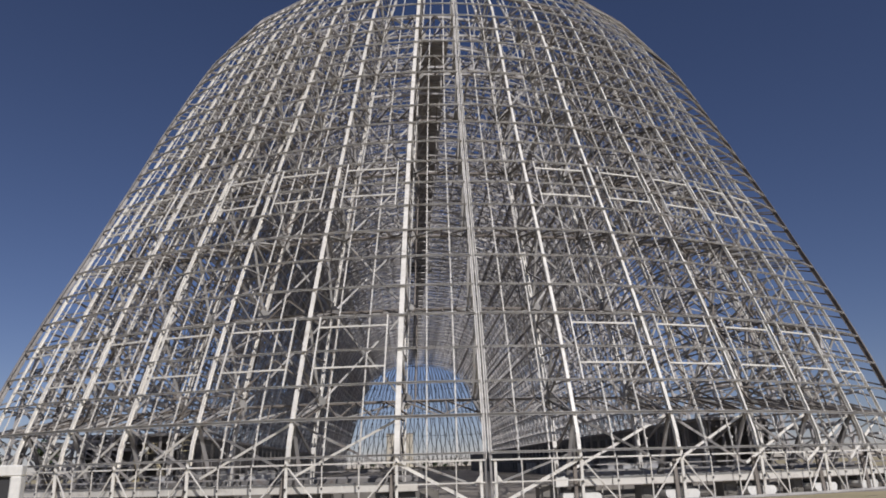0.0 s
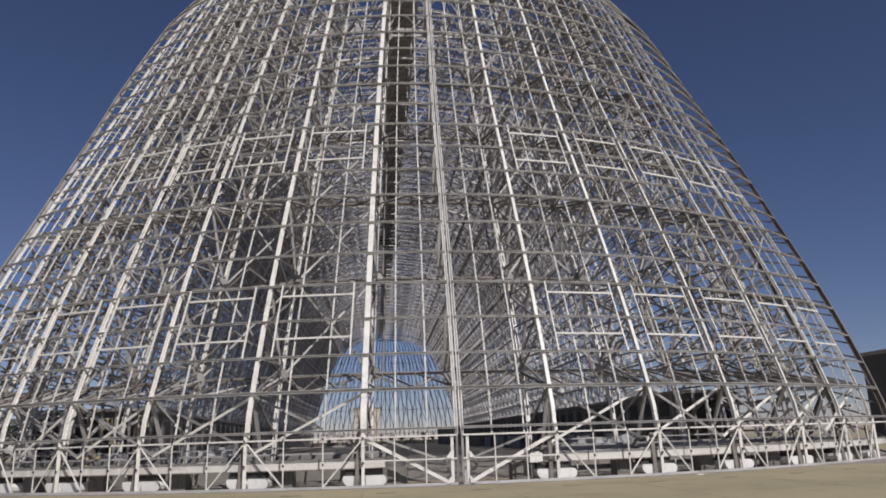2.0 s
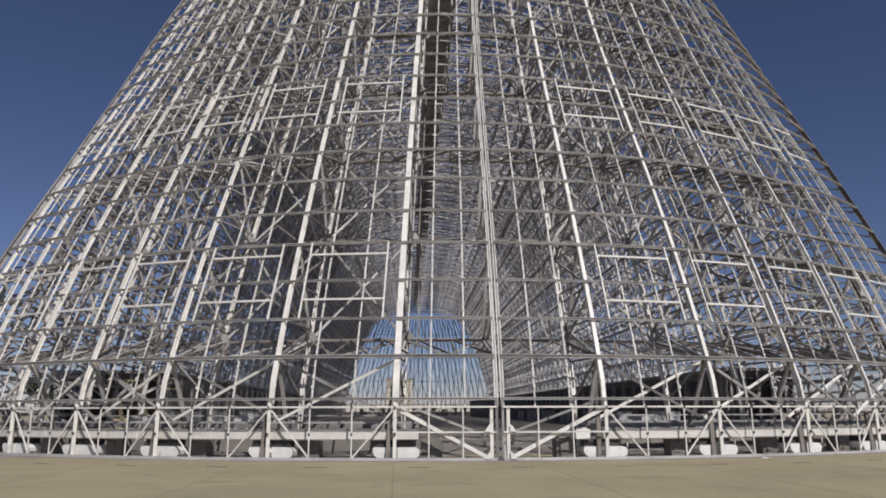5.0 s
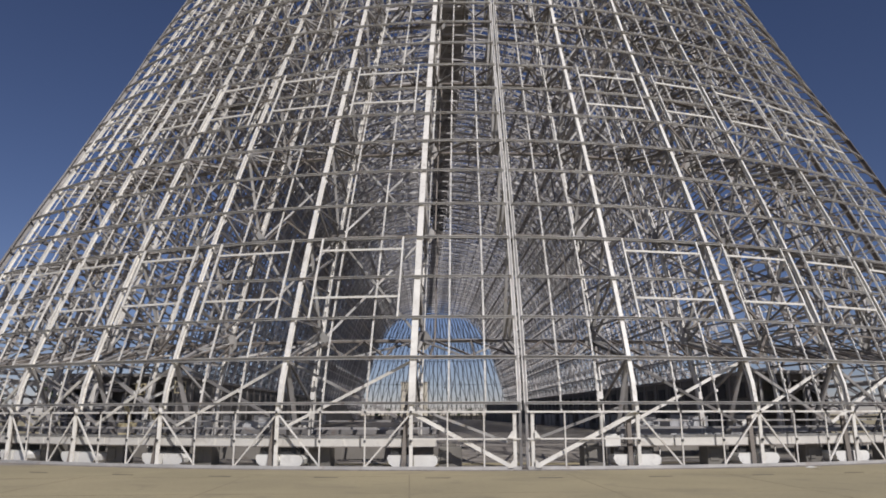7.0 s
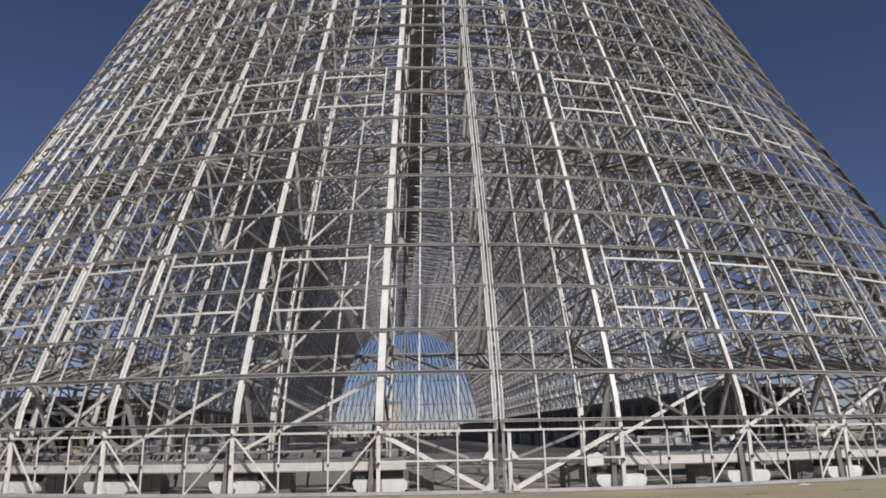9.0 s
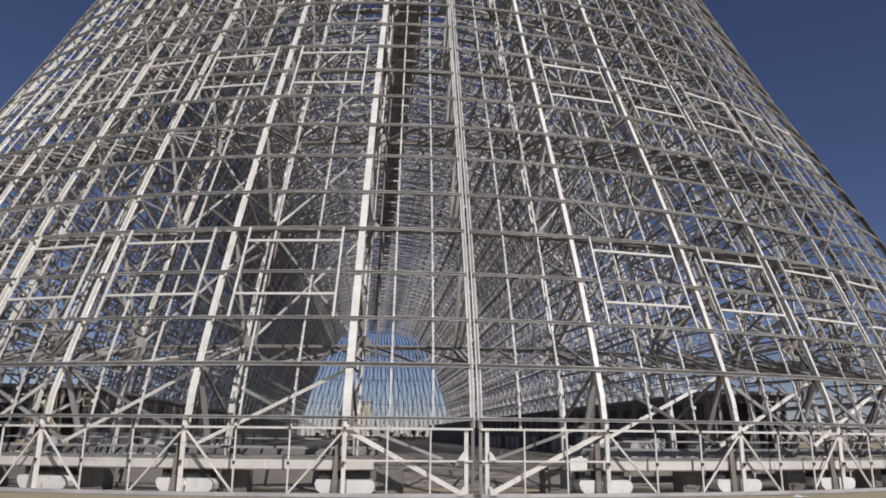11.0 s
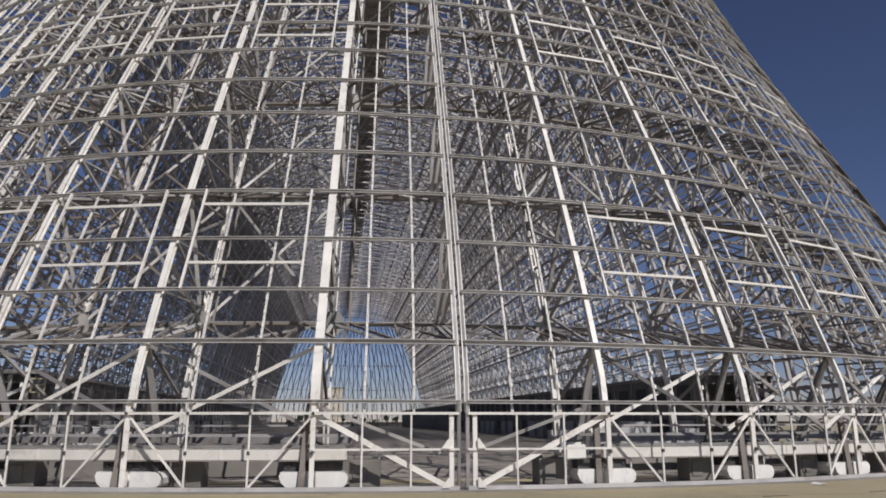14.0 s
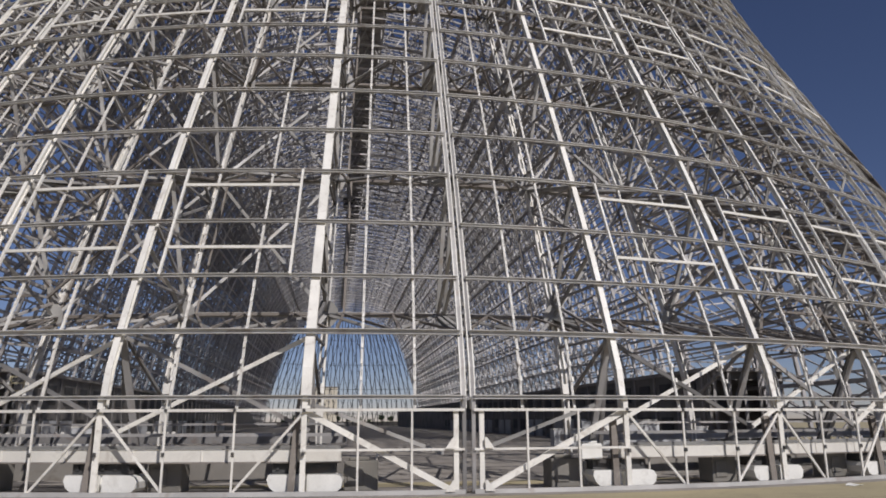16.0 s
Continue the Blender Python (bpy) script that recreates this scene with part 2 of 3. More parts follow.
def build_door(side):
    door = thing("hangar_door", "giant curved hangar door of bare weathered steel lattice, stripped of its panels, on the concrete apron", "hangar door", "pair of hangar doors")
    U = RIB_U[side]
    gap = 0.175
    # rings
    for i, z in enumerate(RING_Z):
        s1 = edge(side, z)
        n = max(4, int(s1 / 1.6))
        ss = [side * (gap + (s1 - gap) * k / n) for k in range(n + 1)]
        b = Builder()
        h, dp = (0.2, 0.2) if i in (1,) else (0.145, 0.16)
        b.sweep([shell(s, z) for s in ss], c_section(h, dp, 0.03), [outward(s, z) for s in ss])
        part("ring_beam", b.mesh("ring_beam", M_RING), door)
    # ribs: the seam post, then the main ribs
    tops = []
    for j, u in enumerate(U):
        top = rib_top(side, j)
        tops.append(top)
        if top < 6:
            continue
        n = max(6, int((top - 3.0) / 1.5))
        zs = [3.0 + (top - 3.0) * k / n for k in range(n + 1)]
        pts, nor = [], []
        for z in zs:
            s = side * (u * spread(z) if j else gap)
            pts.append(shell(s, z, 0.2))
            nor.append(outward(s, z))
        b = Builder()
        w = 0.14 if j == 0 else (0.36 if (side < 0 and j == 1) else (0.25 if j < 3 else 0.17))
        b.sweep(pts, h_section(w, 0.26, 0.05), nor)
        part("seam_post" if j == 0 else "rib", b.mesh("rib", M_RIB if j else M_BRACE), door)
        if j == 0:
            for x in (-0.085, 0.085):
                b = Builder()
                b.sweep(pts, [(x - 0.022, 0.03), (x - 0.022, -0.1), (x + 0.022, -0.1), (x + 0.022, 0.03)], nor)
                part("seam_edge", b.mesh("seam_edge", M_RIB), door, "slim pale painted edge strip")
        if j and top > 8:
            b = Builder()
            lz = [z for z in RING_Z if z < top]
            flip = 0
            for z0, z1 in zip(lz[:-1], lz[1:]):
                p0, p1 = shell(side * u * spread(z0), z0, 0.5), shell(side * u * spread(z1), z1, 0.5)
                q0, q1 = shell(side * u * spread(z0), z0, DEEP), shell(side * u * spread(z1), z1, DEEP)
                b.bar(p0 if flip else q0, q1 if flip else p1, 0.12, 0.12)
                b.bar(p1, q1, 0.1, 0.1)
                flip = 1 - flip
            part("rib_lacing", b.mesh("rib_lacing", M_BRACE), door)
        # inner chord of the rib: two angles with batten plates
        if j:
            zi = [1.0, 2.4] + [z for z in zs if z > FOOT]
            b = Builder()
            nor = [outward(side * u * spread(z), z) for z in zi]
            for x in (-0.15, 0.065):
                b.sweep([shell(side * u * spread(z), z, DEEP) for z in zi], [(x, 0.1), (x, -0.1), (x + 0.085, -0.1), (x + 0.085, 0.1)], nor)
            z = 1.4
            while z < top - 0.6:
                s = side * u * spread(z)
                b.bar(shell(s, z, DEEP), shell(s, z + 0.45, DEEP), 0.3, 0.06, outward(s, z))
                z += 1.15
            part("inner_chord", b.mesh("inner_chord", M_THIN), door)
    # thin mullions, two to a bay
    for j in range(len(U) - 1):
        for k in (1, 2):
            u = U[j] + (U[j + 1] - U[j]) * k / 3
            z1 = FOOT
            while z1 < 64 and u * spread(z1) < edge(side, z1) - 0.3:
                z1 += 0.2
            zs = np.linspace(3.0, z1, max(4, int(z1 / 2.5)))
            b = Builder()
            nor = [outward(side * u * spread(z), z) for z in zs]
            wide = 0.038 if j < 3 else 0.022
            for x in (-0.008 - wide, 0.008):
                b.sweep([shell(side * u * spread(z), z, 0.2) for z in zs], [(x, 0), (x, -0.08), (x + wide, -0.08), (x + wide, 0)], nor)
            # batten plates that tie the two angles
            z = 4.0
            while z < z1 - 0.3:
                c, c2 = shell(side * u * spread(z), z, 0.21), shell(side * u * spread(z), z + 0.16, 0.21)
                b.bar(c, c2, 0.09, 0.05, outward(side * u * spread(z), z))
                z += 0.62
            part("mullion", b.mesh("mullion", M_THIN), door)
    # window frames between the ribs
    for top_i, bot_i in ((4, 2), (10, 8)):
        for j in range(1, len(U) - 1):
            za, zb = RING_Z[top_i], RING_Z[bot_i]
            if U[j + 1] * spread(za) > edge(side, za):
                continue
            b = Builder()

            def at(f, z):
                return shell(side * (U[j] + (U[j + 1] - U[j]) * f) * spread(z), z, -0.02)
            out = outward(side * (U[j] + U[j + 1]) / 2, za)
            for f in (0.14, 0.86):
                b.bar(at(f, za), at(f, zb), 0.095, 0.12, out)
            for fz in (0.16, 0.76):
                z = za + (zb - za) * fz
                b.bar(at(0.14, z), at(0.86, z), 0.12, 0.12, out)
            part("window_frame", b.mesh("window_frame", M_RIB), door)
    # rim along the outer edge
    zs = np.linspace(0.2, 66.5, 48)
    b = Builder()
    for dp in (0.02, 4.0):
        b.sweep([shell(side * edge(side, z), z, dp) for z in zs], h_section(0.5, 0.45, 0.06), [outward(side * edge(side, z), z) for z in zs])
    for a, c in zip(zs[:-1], zs[1:]):
        b.bar(shell(side * edge(side, a), a, 0.3), shell(side * edge(side, c), c, 4.0), 0.14, 0.14)
    part("rim_truss", b.mesh("rim_truss", M_RUST_SHADE if side > 0 else M_BRACE), door)
    # space truss between outer and inner face
    lev = LEVELS
    outer_ring = [1, 4, 7, 10, 13, 16, 19]
    count = 0
    upper = Builder()

    def web(p, q, size=1.0, me=BAR_H):
        nonlocal count
        count += 1
        if count <= 290:
            member("brace", me, p, q, door, size)
        else:
            upper.bar(p, q, 0.16 * size, 0.16 * size)

    for k, z in enumerate(lev):
        for j in range(0, len(U)):
            if tops[j] < z - 1 and j:
                continue
            s = side * U[j] * spread(z) if j else side * gap
            node = shell(s, z, DEEP)
            zo = RING_Z[outer_ring[k]]
            zup = RING_Z[min(outer_ring[k] + 3, len(RING_Z) - 1)]
            so = lambda zz, jj=j: side * (U[jj] * spread(zz) if jj else gap)
            web(shell(so(zo), zo, 0.4), node, 1.2)
            if tops[j] > zup or j == 0:
                web(shell(so(zup), zup, 0.4), node, 1.1)
            zm = (zo + zup) / 2
            if tops[j] > zm:
                web(shell(so(zm), zm, 0.4), node, 0.8)
            if j + 1 < len(U) and tops[j + 1] > z:
                s2 = side * U[j + 1] * spread(z)
                node2 = shell(s2, z, DEEP)
                web(node, node2, 1.35)
                mid = (U[j] + U[j + 1]) / 2
                # from the node to the middle of the outer ring above and below
                web(node, shell(side * mid * spread(zo), zo, 0.3), 0.75)
                web(node2, shell(side * mid * spread(zo), zo, 0.3), 0.75)
                # crossed bracing on the inner face
                zn = lev[k + 1] if k + 1 < len(lev) else 60.0
                if j and tops[j + 1] > zn - 2:
                    za = (z + zn) / 2
                    c = shell(side * mid * spread(za), za, DEEP)
                    web(node, c, 0.95)
                    web(node2, c, 0.95)
                    web(shell(side * U[j] * spread(zn), zn, DEEP), c, 0.95)
                    web(shell(side * U[j + 1] * spread(zn), zn, DEEP), c, 0.95)
    for k, z in enumerate(lev):
        for j in range(1, len(U)):
            if tops[j] < z - 1:
                continue
            s = side * U[j] * spread(z)
            g = part("gusset_plate", gusset_mesh(), door)
            m = Matrix.Rotation(s / radius(z), 4, "Z")
            m.translation = shell(s, z, DEEP - 0.12)
            g.matrix_basis = m
    # level trusses between the outer ring and the inner face
    for k, z in enumerate(lev):
        b = Builder()
        zo = RING_Z[outer_ring[k]]
        s_end = min(edge(side, z), edge(side, zo)) - 0.5
        n = max(3, int(s_end / 2.4))
        for i in range(n):
            a0, a1 = side * s_end * i / n, side * s_end * (i + 1) / n
            b.bar(shell(a0, zo, 0.3), shell(a1, z, DEEP), 0.11, 0.11)
            b.bar(shell(a1, z, DEEP), shell(a1, zo, 0.3), 0.1, 0.1)
            b.bar(shell(a0, z, DEEP), shell(a1, z, DEEP), 0.14, 0.14)
            zn = min(z + 7.8, 60.0)
            if i % 3 == 1 and edge(side, zn) > abs(a1):
                b.bar(shell(a1, z, DEEP), shell(a1 * spread(zn) / spread(z), zn, DEEP), 0.1, 0.1)
        # darker brown than the braces, in place of shade inside the door
        part("level_truss", b.mesh("level_truss", M_RUST_SHADE), door)
    # close lattice of the inner layer over the outer bays
    lat = Builder()
    for j in range(2, len(U) - 1):
        for i in range(1, len(RING_Z) - 1):
            za, zb = RING_Z[i], RING_Z[i + 1]
            if U[j + 1] * spread(zb) > edge(side, zb) - 0.4 or (side < 0 and (i + j) % 2):
                continue
            for f0, f1 in ((0.0, 0.5), (0.5, 1.0)):
                sa, sc = [side * (U[j] + (U[j + 1] - U[j]) * f) for f in (f0, f1)]
                dv = 3.2 if (i + j) % 2 else 4.6
                if (i + j + int(2 * f0)) % 2:
                    sa, sc = sc, sa
                lat.bar(shell(sa * spread(za), za, dv), shell(sc * spread(zb), zb, 7.8 - dv), 0.12, 0.12)
                if j > 2 and i % 2:
                    lat.bar(shell(sa * spread(zb), zb, 3.9), shell(sc * spread(zb), zb, 3.9), 0.13, 0.13)
    # dark brown all over, the shade behind the face put into the colour
    tagged(part("inner_lattice", lat.mesh("inner_lattice", M_RUST_SHADE), door), kind="stuff")
    if upper.v:
        tagged(part("upper_bracing", upper.mesh("upper_bracing", M_WEB), door), kind="stuff")
    def base_pt(sv, z, dv):
        p = shell(sv, max(z, FOOT), dv)
        return Vector((p.x, p.y, z))
    # crossed bracing of the lowest panel, behind the ribs
    for j in range(1, len(U) - 1):
        a0, a1 = side * U[j] * spread(5.75), side * U[j + 1] * spread(5.75)
        b0, b1 = side * U[j] * spread(2), side * U[j + 1] * spread(2)
        # braces falling to the right take darker steel, standing for their shade
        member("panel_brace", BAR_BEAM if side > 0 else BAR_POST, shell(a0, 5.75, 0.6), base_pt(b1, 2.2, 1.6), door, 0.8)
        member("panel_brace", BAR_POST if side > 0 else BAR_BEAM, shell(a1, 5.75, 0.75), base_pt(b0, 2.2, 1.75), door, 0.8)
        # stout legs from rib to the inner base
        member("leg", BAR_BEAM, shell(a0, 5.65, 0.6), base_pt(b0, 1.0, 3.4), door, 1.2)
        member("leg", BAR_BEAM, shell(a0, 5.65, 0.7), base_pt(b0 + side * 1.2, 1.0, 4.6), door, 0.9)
    # base frame on the ground
    last = edge(side, 0.5)
    for z, w, me_mat in ((2.94, 0.1, M_THIN), (0.08, 0.16, M_RING)):
        n = 24
        ss = [side * (gap + (last - gap) * k / n) for k in range(n + 1)]
        b = Builder()
        b.sweep([shell(s, FOOT) + Vector((0, 0, z - FOOT)) for s in ss], [(-w / 2, 0), (-w / 2, -w), (w / 2, -w), (w / 2, 0)], [outward(s, 3) for s in ss])
        part("base_rail", b.mesh("base_rail", me_mat), door)

    def foot(s, z, deep=0.0):
        p = shell(s, FOOT, deep)
        return Vector((p.x, p.y, z))
    for j, u in enumerate(U):
        s = side * u if j else side * gap
        if abs(s) > last:
            continue
        member("base_post", BAR_POST if j else BAR_BEAM, foot(s, 0.02, 0.1), foot(s, 3.45, 0.1), door, 0.95 if j else 0.7)
        if j == 0:
            # second post of the gate frame beside the seam
            member("base_post", BAR_POST, foot(s + side * 0.3, 0.02, 0.1), foot(s + side * 0.3, 2.9, 0.1), door, 0.9)
        if j + 1 < len(U):
            s2 = side * U[j + 1]
            for f in (1 / 3, 2 / 3):
                member("base_upright", BAR_THIN, foot(s + (s2 - s) * f, 0.1, 0.05), foot(s + (s2 - s) * f, 2.9, 0.05), door, 0.8)
            if j == 0:
                member("base_brace", BAR_POST, foot(s2, 2.9, 0.2), foot(s + side * 0.5, 0.15, 0.2), door, 1.05)
                member("mid_rail", BAR_THIN, foot(s, 1.55, 0.05), foot(s2, 1.55, 0.05), door, 0.9)
                member("dark_brace", BAR_H, foot(s + side * 0.4, 1.3, 2.5), foot(s2, 3.2, 2.5), door, 0.9)
            else:
                member("base_brace", BAR_THIN, foot(s, 2.9, 0.15), foot(s + (s2 - s) / 3, 0.12, 0.15), door, 0.95)
                member("base_brace", BAR_THIN, foot(s2, 2.9, 0.15), foot(s + (s2 - s) * 2 / 3, 0.12, 0.15), door, 0.95)
    for zc in (0.1, 1.58):
        cpl = part("corner_plate", corner_mesh(), door)
        cpl.matrix_basis = Matrix.Translation(foot(side * (gap + 0.38), zc, -0.03)) @ Matrix.Diagonal((side * 0.7, 1, 0.7, 1))
    # the long box beam, with stiffeners, and pipes above it
    s0 = side * U[1] - side * (1.3 if side < 0 else 0.2)
    n = 26
    ss = [s0 + (side * last - s0) * k / n for k in range(n + 1)]
    for name, z, h, d0, mat in (("box_beam", 1.36, 0.42, 0.62, M_BEAM), ("beam_flange", 1.65, 0.12, 0.58, M_DRIVE), ("lower_flange", 1.12, 0.05, 0.57, M_RUST_SHADE), ("skirt_plate", 0.7, 0.8, 3.1, M_SKIRT), ("walkway_edge", 2.05, 0.12, 2.6, M_BRACE), ("walkway_rail", 2.45, 0.08, 2.6, M_BRACE), ("inner_base_beam", 1.8, 0.3, 5.4, M_BRACE)):
        b = Builder()
        b.sweep([foot(s, z, d0) for s in ss], [(-h / 2, 0), (-h / 2, -0.14 if h < 0.3 or h > 0.7 else -0.5), (h / 2, -0.14 if h < 0.3 or h > 0.7 else -0.5), (h / 2, 0)], [outward(s, 3) for s in ss])
        part(name, b.mesh(name, mat), door)
    s = s0
    while abs(s) < last - 0.5:
        member("stiffener", BAR_THIN, foot(s, 1.16, 0.61), foot(s, 1.56, 0.61), door, 0.45)
        s += side * 2.5
    if side > 0:
        jb = part("junction_box", bevelled([((-0.42, -0.2, 1.1), (0.42, 0.2, 1.68)), ((-0.3, 0.0, 1.68), (0.3, 0.15, 1.77))], "junction_box", M_WHITE, 0.03), door, "small white steel junction box")
        jb.matrix_basis = Matrix.Translation(foot(side * U[1] - 1.25, 0, 0.8))
        member("box_bracket", BAR_H, foot(side * U[1] - 1.25, 0.1, 1.3), foot(side * U[1] - 1.25, 1.0, 1.3), door, 0.8)
    for j in range(1, len(U) - 1):
        for f in (0, 1 / 3, 2 / 3):
            sc = side * U[j] + (side * U[j + 1] - side * U[j]) * f
            if abs(sc) < last:
                member("clamp", BAR_DARK, foot(sc, 1.36, -0.02), foot(sc, 1.5, -0.02), door, 0.65)
                member("clamp", BAR_DARK, foot(sc, 2.88, -0.03), foot(sc, 3.0, -0.03), door, 0.6)
    # wheel trucks under each rib
    for j in range(1, len(U)):
        s = side * U[j]
        if abs(s) > last - 0.5:
            continue
        truck = part("wheel_truck", truck_mesh(), door, "white wheel truck cover")
        a = s / radius(FOOT)
        m = Matrix.Rotation(a, 4, "Z")
        m.translation = foot(s, 0, 1.0)
        truck.matrix_basis = m @ Matrix.Diagonal((1, 1, 0.95, 1))
        for wx in (-0.75, 0.75):
            wh = part("wheel", wheel_mesh(), truck, "dark steel wheel")
            wh.matrix_basis = pose(wx, 0.0, 0.34, 90)
        member("truck_column", BAR_COLUMN, foot(s - 0.42, 0.06, 0.3), foot(s - 0.3, 2.7, 0.58), door, 0.8, (0, -1, 0), "dark rusty steel column")
        top = part("truck_housing", gap_block_mesh(), door, "dark block standing for the shaded gap over the wheel truck")
        top.matrix_basis = m
        box = part("motor_box", motor_mesh(), door, "dusty brown steel drive housing")
        m2 = Matrix.Rotation(a, 4, "Z")
        m2.translation = foot(s - side * 2.05, 0, 1.7)
        box.matrix_basis = m2
    return door


def bevelled(boxes, name, mat, width=0.05):
    bm = bmesh.new()
    for lo, hi in boxes:
        geom = bmesh.ops.create_cube(bm, size=1)["verts"]
        c = (Vector(lo) + Vector(hi)) / 2
        d = Vector(hi) - Vector(lo)
        for v in geom:
            v.co = Vector((v.co.x * d.x, v.co.y * d.y, v.co.z * d.z)) + c
    bmesh.ops.bevel(bm, geom=bm.edges[:], offset=width, segments=1, affect="EDGES")
    me = bpy.data.meshes.new(name)
    bm.to_mesh(me)
    bm.free()
    me.materials.append(mat)
    return me


CACHE = {}


def truck_mesh():
    if "truck" not in CACHE:
        b = Builder()
        for m in (-1, 1):
            prof = [(0.12, 0.14), (1.2, 0.14), (1.33, 0.26), (1.38, 0.5), (1.28, 0.68), (1.1, 0.74), (0.12, 0.74)] if m > 0 else [(0.12, 0.14), (1.02, 0.14), (1.2, 0.3), (1.3, 0.56), (1.24, 0.74), (0.12, 0.74)]
            fr = [(m * x, -0.5, z) for x, z in prof]
            bk = [(m * x, 0.5, z) for x, z in prof]
            n = len(prof)
            b.add(fr + bk, [tuple(range(n)), tuple(range(n, 2 * n))[::-1]] + [(k, k + n, (k + 1) % n + n, (k + 1) % n) for k in range(n)])
        b.box((-0.16, -0.1, 0.0), (0.16, 0.45, 1.3))
        CACHE["truck"] = b.mesh("wheel_truck", M_WHITE)
    return CACHE["truck"]


def gap_block_mesh():
    """Dark box for the shaded gap between the truck cover and the beam, with bolt heads."""
    if "housing" not in CACHE:
        b = Builder()
        b.box((-1.15, -0.2, 0.72), (1.1, 0.5, 1.1))
        for k in range(5):
            x = -0.95 + 0.47 * k
            b.box((x - 0.05, -0.26, 0.86), (x + 0.05, -0.2, 1.0))
        CACHE["housing"] = b.mesh("truck_housing", M_DARK)
    return CACHE["housing"]


def plate(name, outline, thick, mat):
    b = Builder()
    n = len(outline)
    fr = [(x, -thick / 2, z) for x, z in outline]
    bk = [(x, thick / 2, z) for x, z in outline]
    b.add(fr + bk, [tuple(range(n)), tuple(range(n, 2 * n))[::-1]] + [(k, k + n, (k + 1) % n + n, (k + 1) % n) for k in range(n)])
    return b.mesh(name, mat)


def gusset_mesh():
    if "gusset" not in CACHE:
        CACHE["gusset"] = plate("gusset_plate", [(-0.55, -0.25), (-0.25, -0.6), (0.25, -0.6), (0.55, -0.25), (0.55, 0.25), (0.25, 0.6), (-0.25, 0.6), (-0.55, 0.25)], 0.05, M_WEB)
    return CACHE["gusset"]


def corner_mesh():
    if "corner" not in CACHE:
        CACHE["corner"] = plate("corner_plate", [(0.0, 0.0), (0.5, 0.0), (0.1, 0.55), (0.0, 0.55)], 0.04, M_RIB)
    return CACHE["corner"]


def wheel_mesh():
    if "wheel" not in CACHE:
        bm = bmesh.new()
        bmesh.ops.create_cone(bm, cap_ends=True, segments=20, radius1=0.3, radius2=0.3, depth=0.16)
        bmesh.ops.create_cone(bm, cap_ends=True, segments=20, radius1=0.34, radius2=0.34, depth=0.04)
        me = bpy.data.meshes.new("wheel")
        bm.to_mesh(me)
        bm.free()
        me.materials.append(M_DARK)
        CACHE["wheel"] = me
    return CACHE["wheel"]


def motor_mesh():
    if "motor" not in CACHE:
        CACHE["motor"] = bevelled([((-0.62, -0.35, 0.05), (0.62, 0.5, 1.12)), ((-0.45, -0.25, 1.12), (0.3, 0.35, 1.26)), ((-0.5, -0.4, 0.25), (0.1, -0.35, 0.9))], "motor_box", M_MOTOR, 0.03)
    return CACHE["motor"]


door_left = build_door(-1)
door_right = build_door(1)

# ---- the hangar body behind the doors ----
BODY_Y0, BODY_Y1 = 88.0, 394.0


def axis_x(y):
    return 5.0 + 0.0232 * (y - 80)


def section(side, z):
    return side * float(np.interp(z, (0, 10, 20, 30, 38, 45, 50, 54, 57, 59.5, 61, 61.8), (42, 40.6, 38.2, 35, 32, 28.7, 25.6, 22.5, 19, 14, 8, 1)))


SEC_Z = [0.0, 3, 6, 9, 12, 15, 18, 21, 24, 27, 30, 33, 36, 39, 42, 44.5, 47, 49.2, 51.3, 53.2, 55, 56.7, 58.2, 59.4, 60.4, 61.2, 61.7]
body = thing("hangar_frame", "huge bare steel hangar skeleton of parabolic arches, open to the sky", "hangar")
step = 7.3
y = BODY_Y0
stuff = Builder()


def square(w):
    return [(-w / 2, -w / 2), (w / 2, -w / 2), (w / 2, w / 2), (-w / 2, w / 2)]


while y < BODY_Y1 + 1:
    b = Builder()
    ax = axis_x(y)
    outer = [Vector((ax + section(-1, z), y, z)) for z in SEC_Z] + [Vector((ax + section(1, z), y, z)) for z in SEC_Z[::-1]]
    c0 = Vector((ax, y, 10))
    nor = [(p - c0).normalized() for p in outer]
    inner = [p - n * (4.2 + 0.3 * max(p.z - 50, 0)) for p, n in zip(outer, nor)]
    b.sweep(outer, square(0.34), nor)
    b.sweep(inner, square(0.3), nor)
    for i in range(len(outer) - 1):
        b.bar(outer[i], inner[i], 0.15, 0.15)
        b.bar(inner[i], outer[i + 1], 0.15, 0.15)
    part("arch", b.mesh("arch", M_BODY), body)
    h = Vector((0, step / 2, 0))
    if 116 < y < BODY_Y1 - step:
        stuff.sweep([p + h for p in outer], square(0.2), nor)
        stuff.sweep([p + h for p in inner], square(0.22), nor)
        for i in range(len(outer) - 1):
            stuff.bar(outer[i] + h, inner[i + 1] + h, 0.12, 0.12)
            stuff.bar(inner[i], inner[i + 1] + h, 0.12, 0.12)
            stuff.bar(inner[i + 1] + h, inner[i] + h * 2, 0.12, 0.12)
    y += step
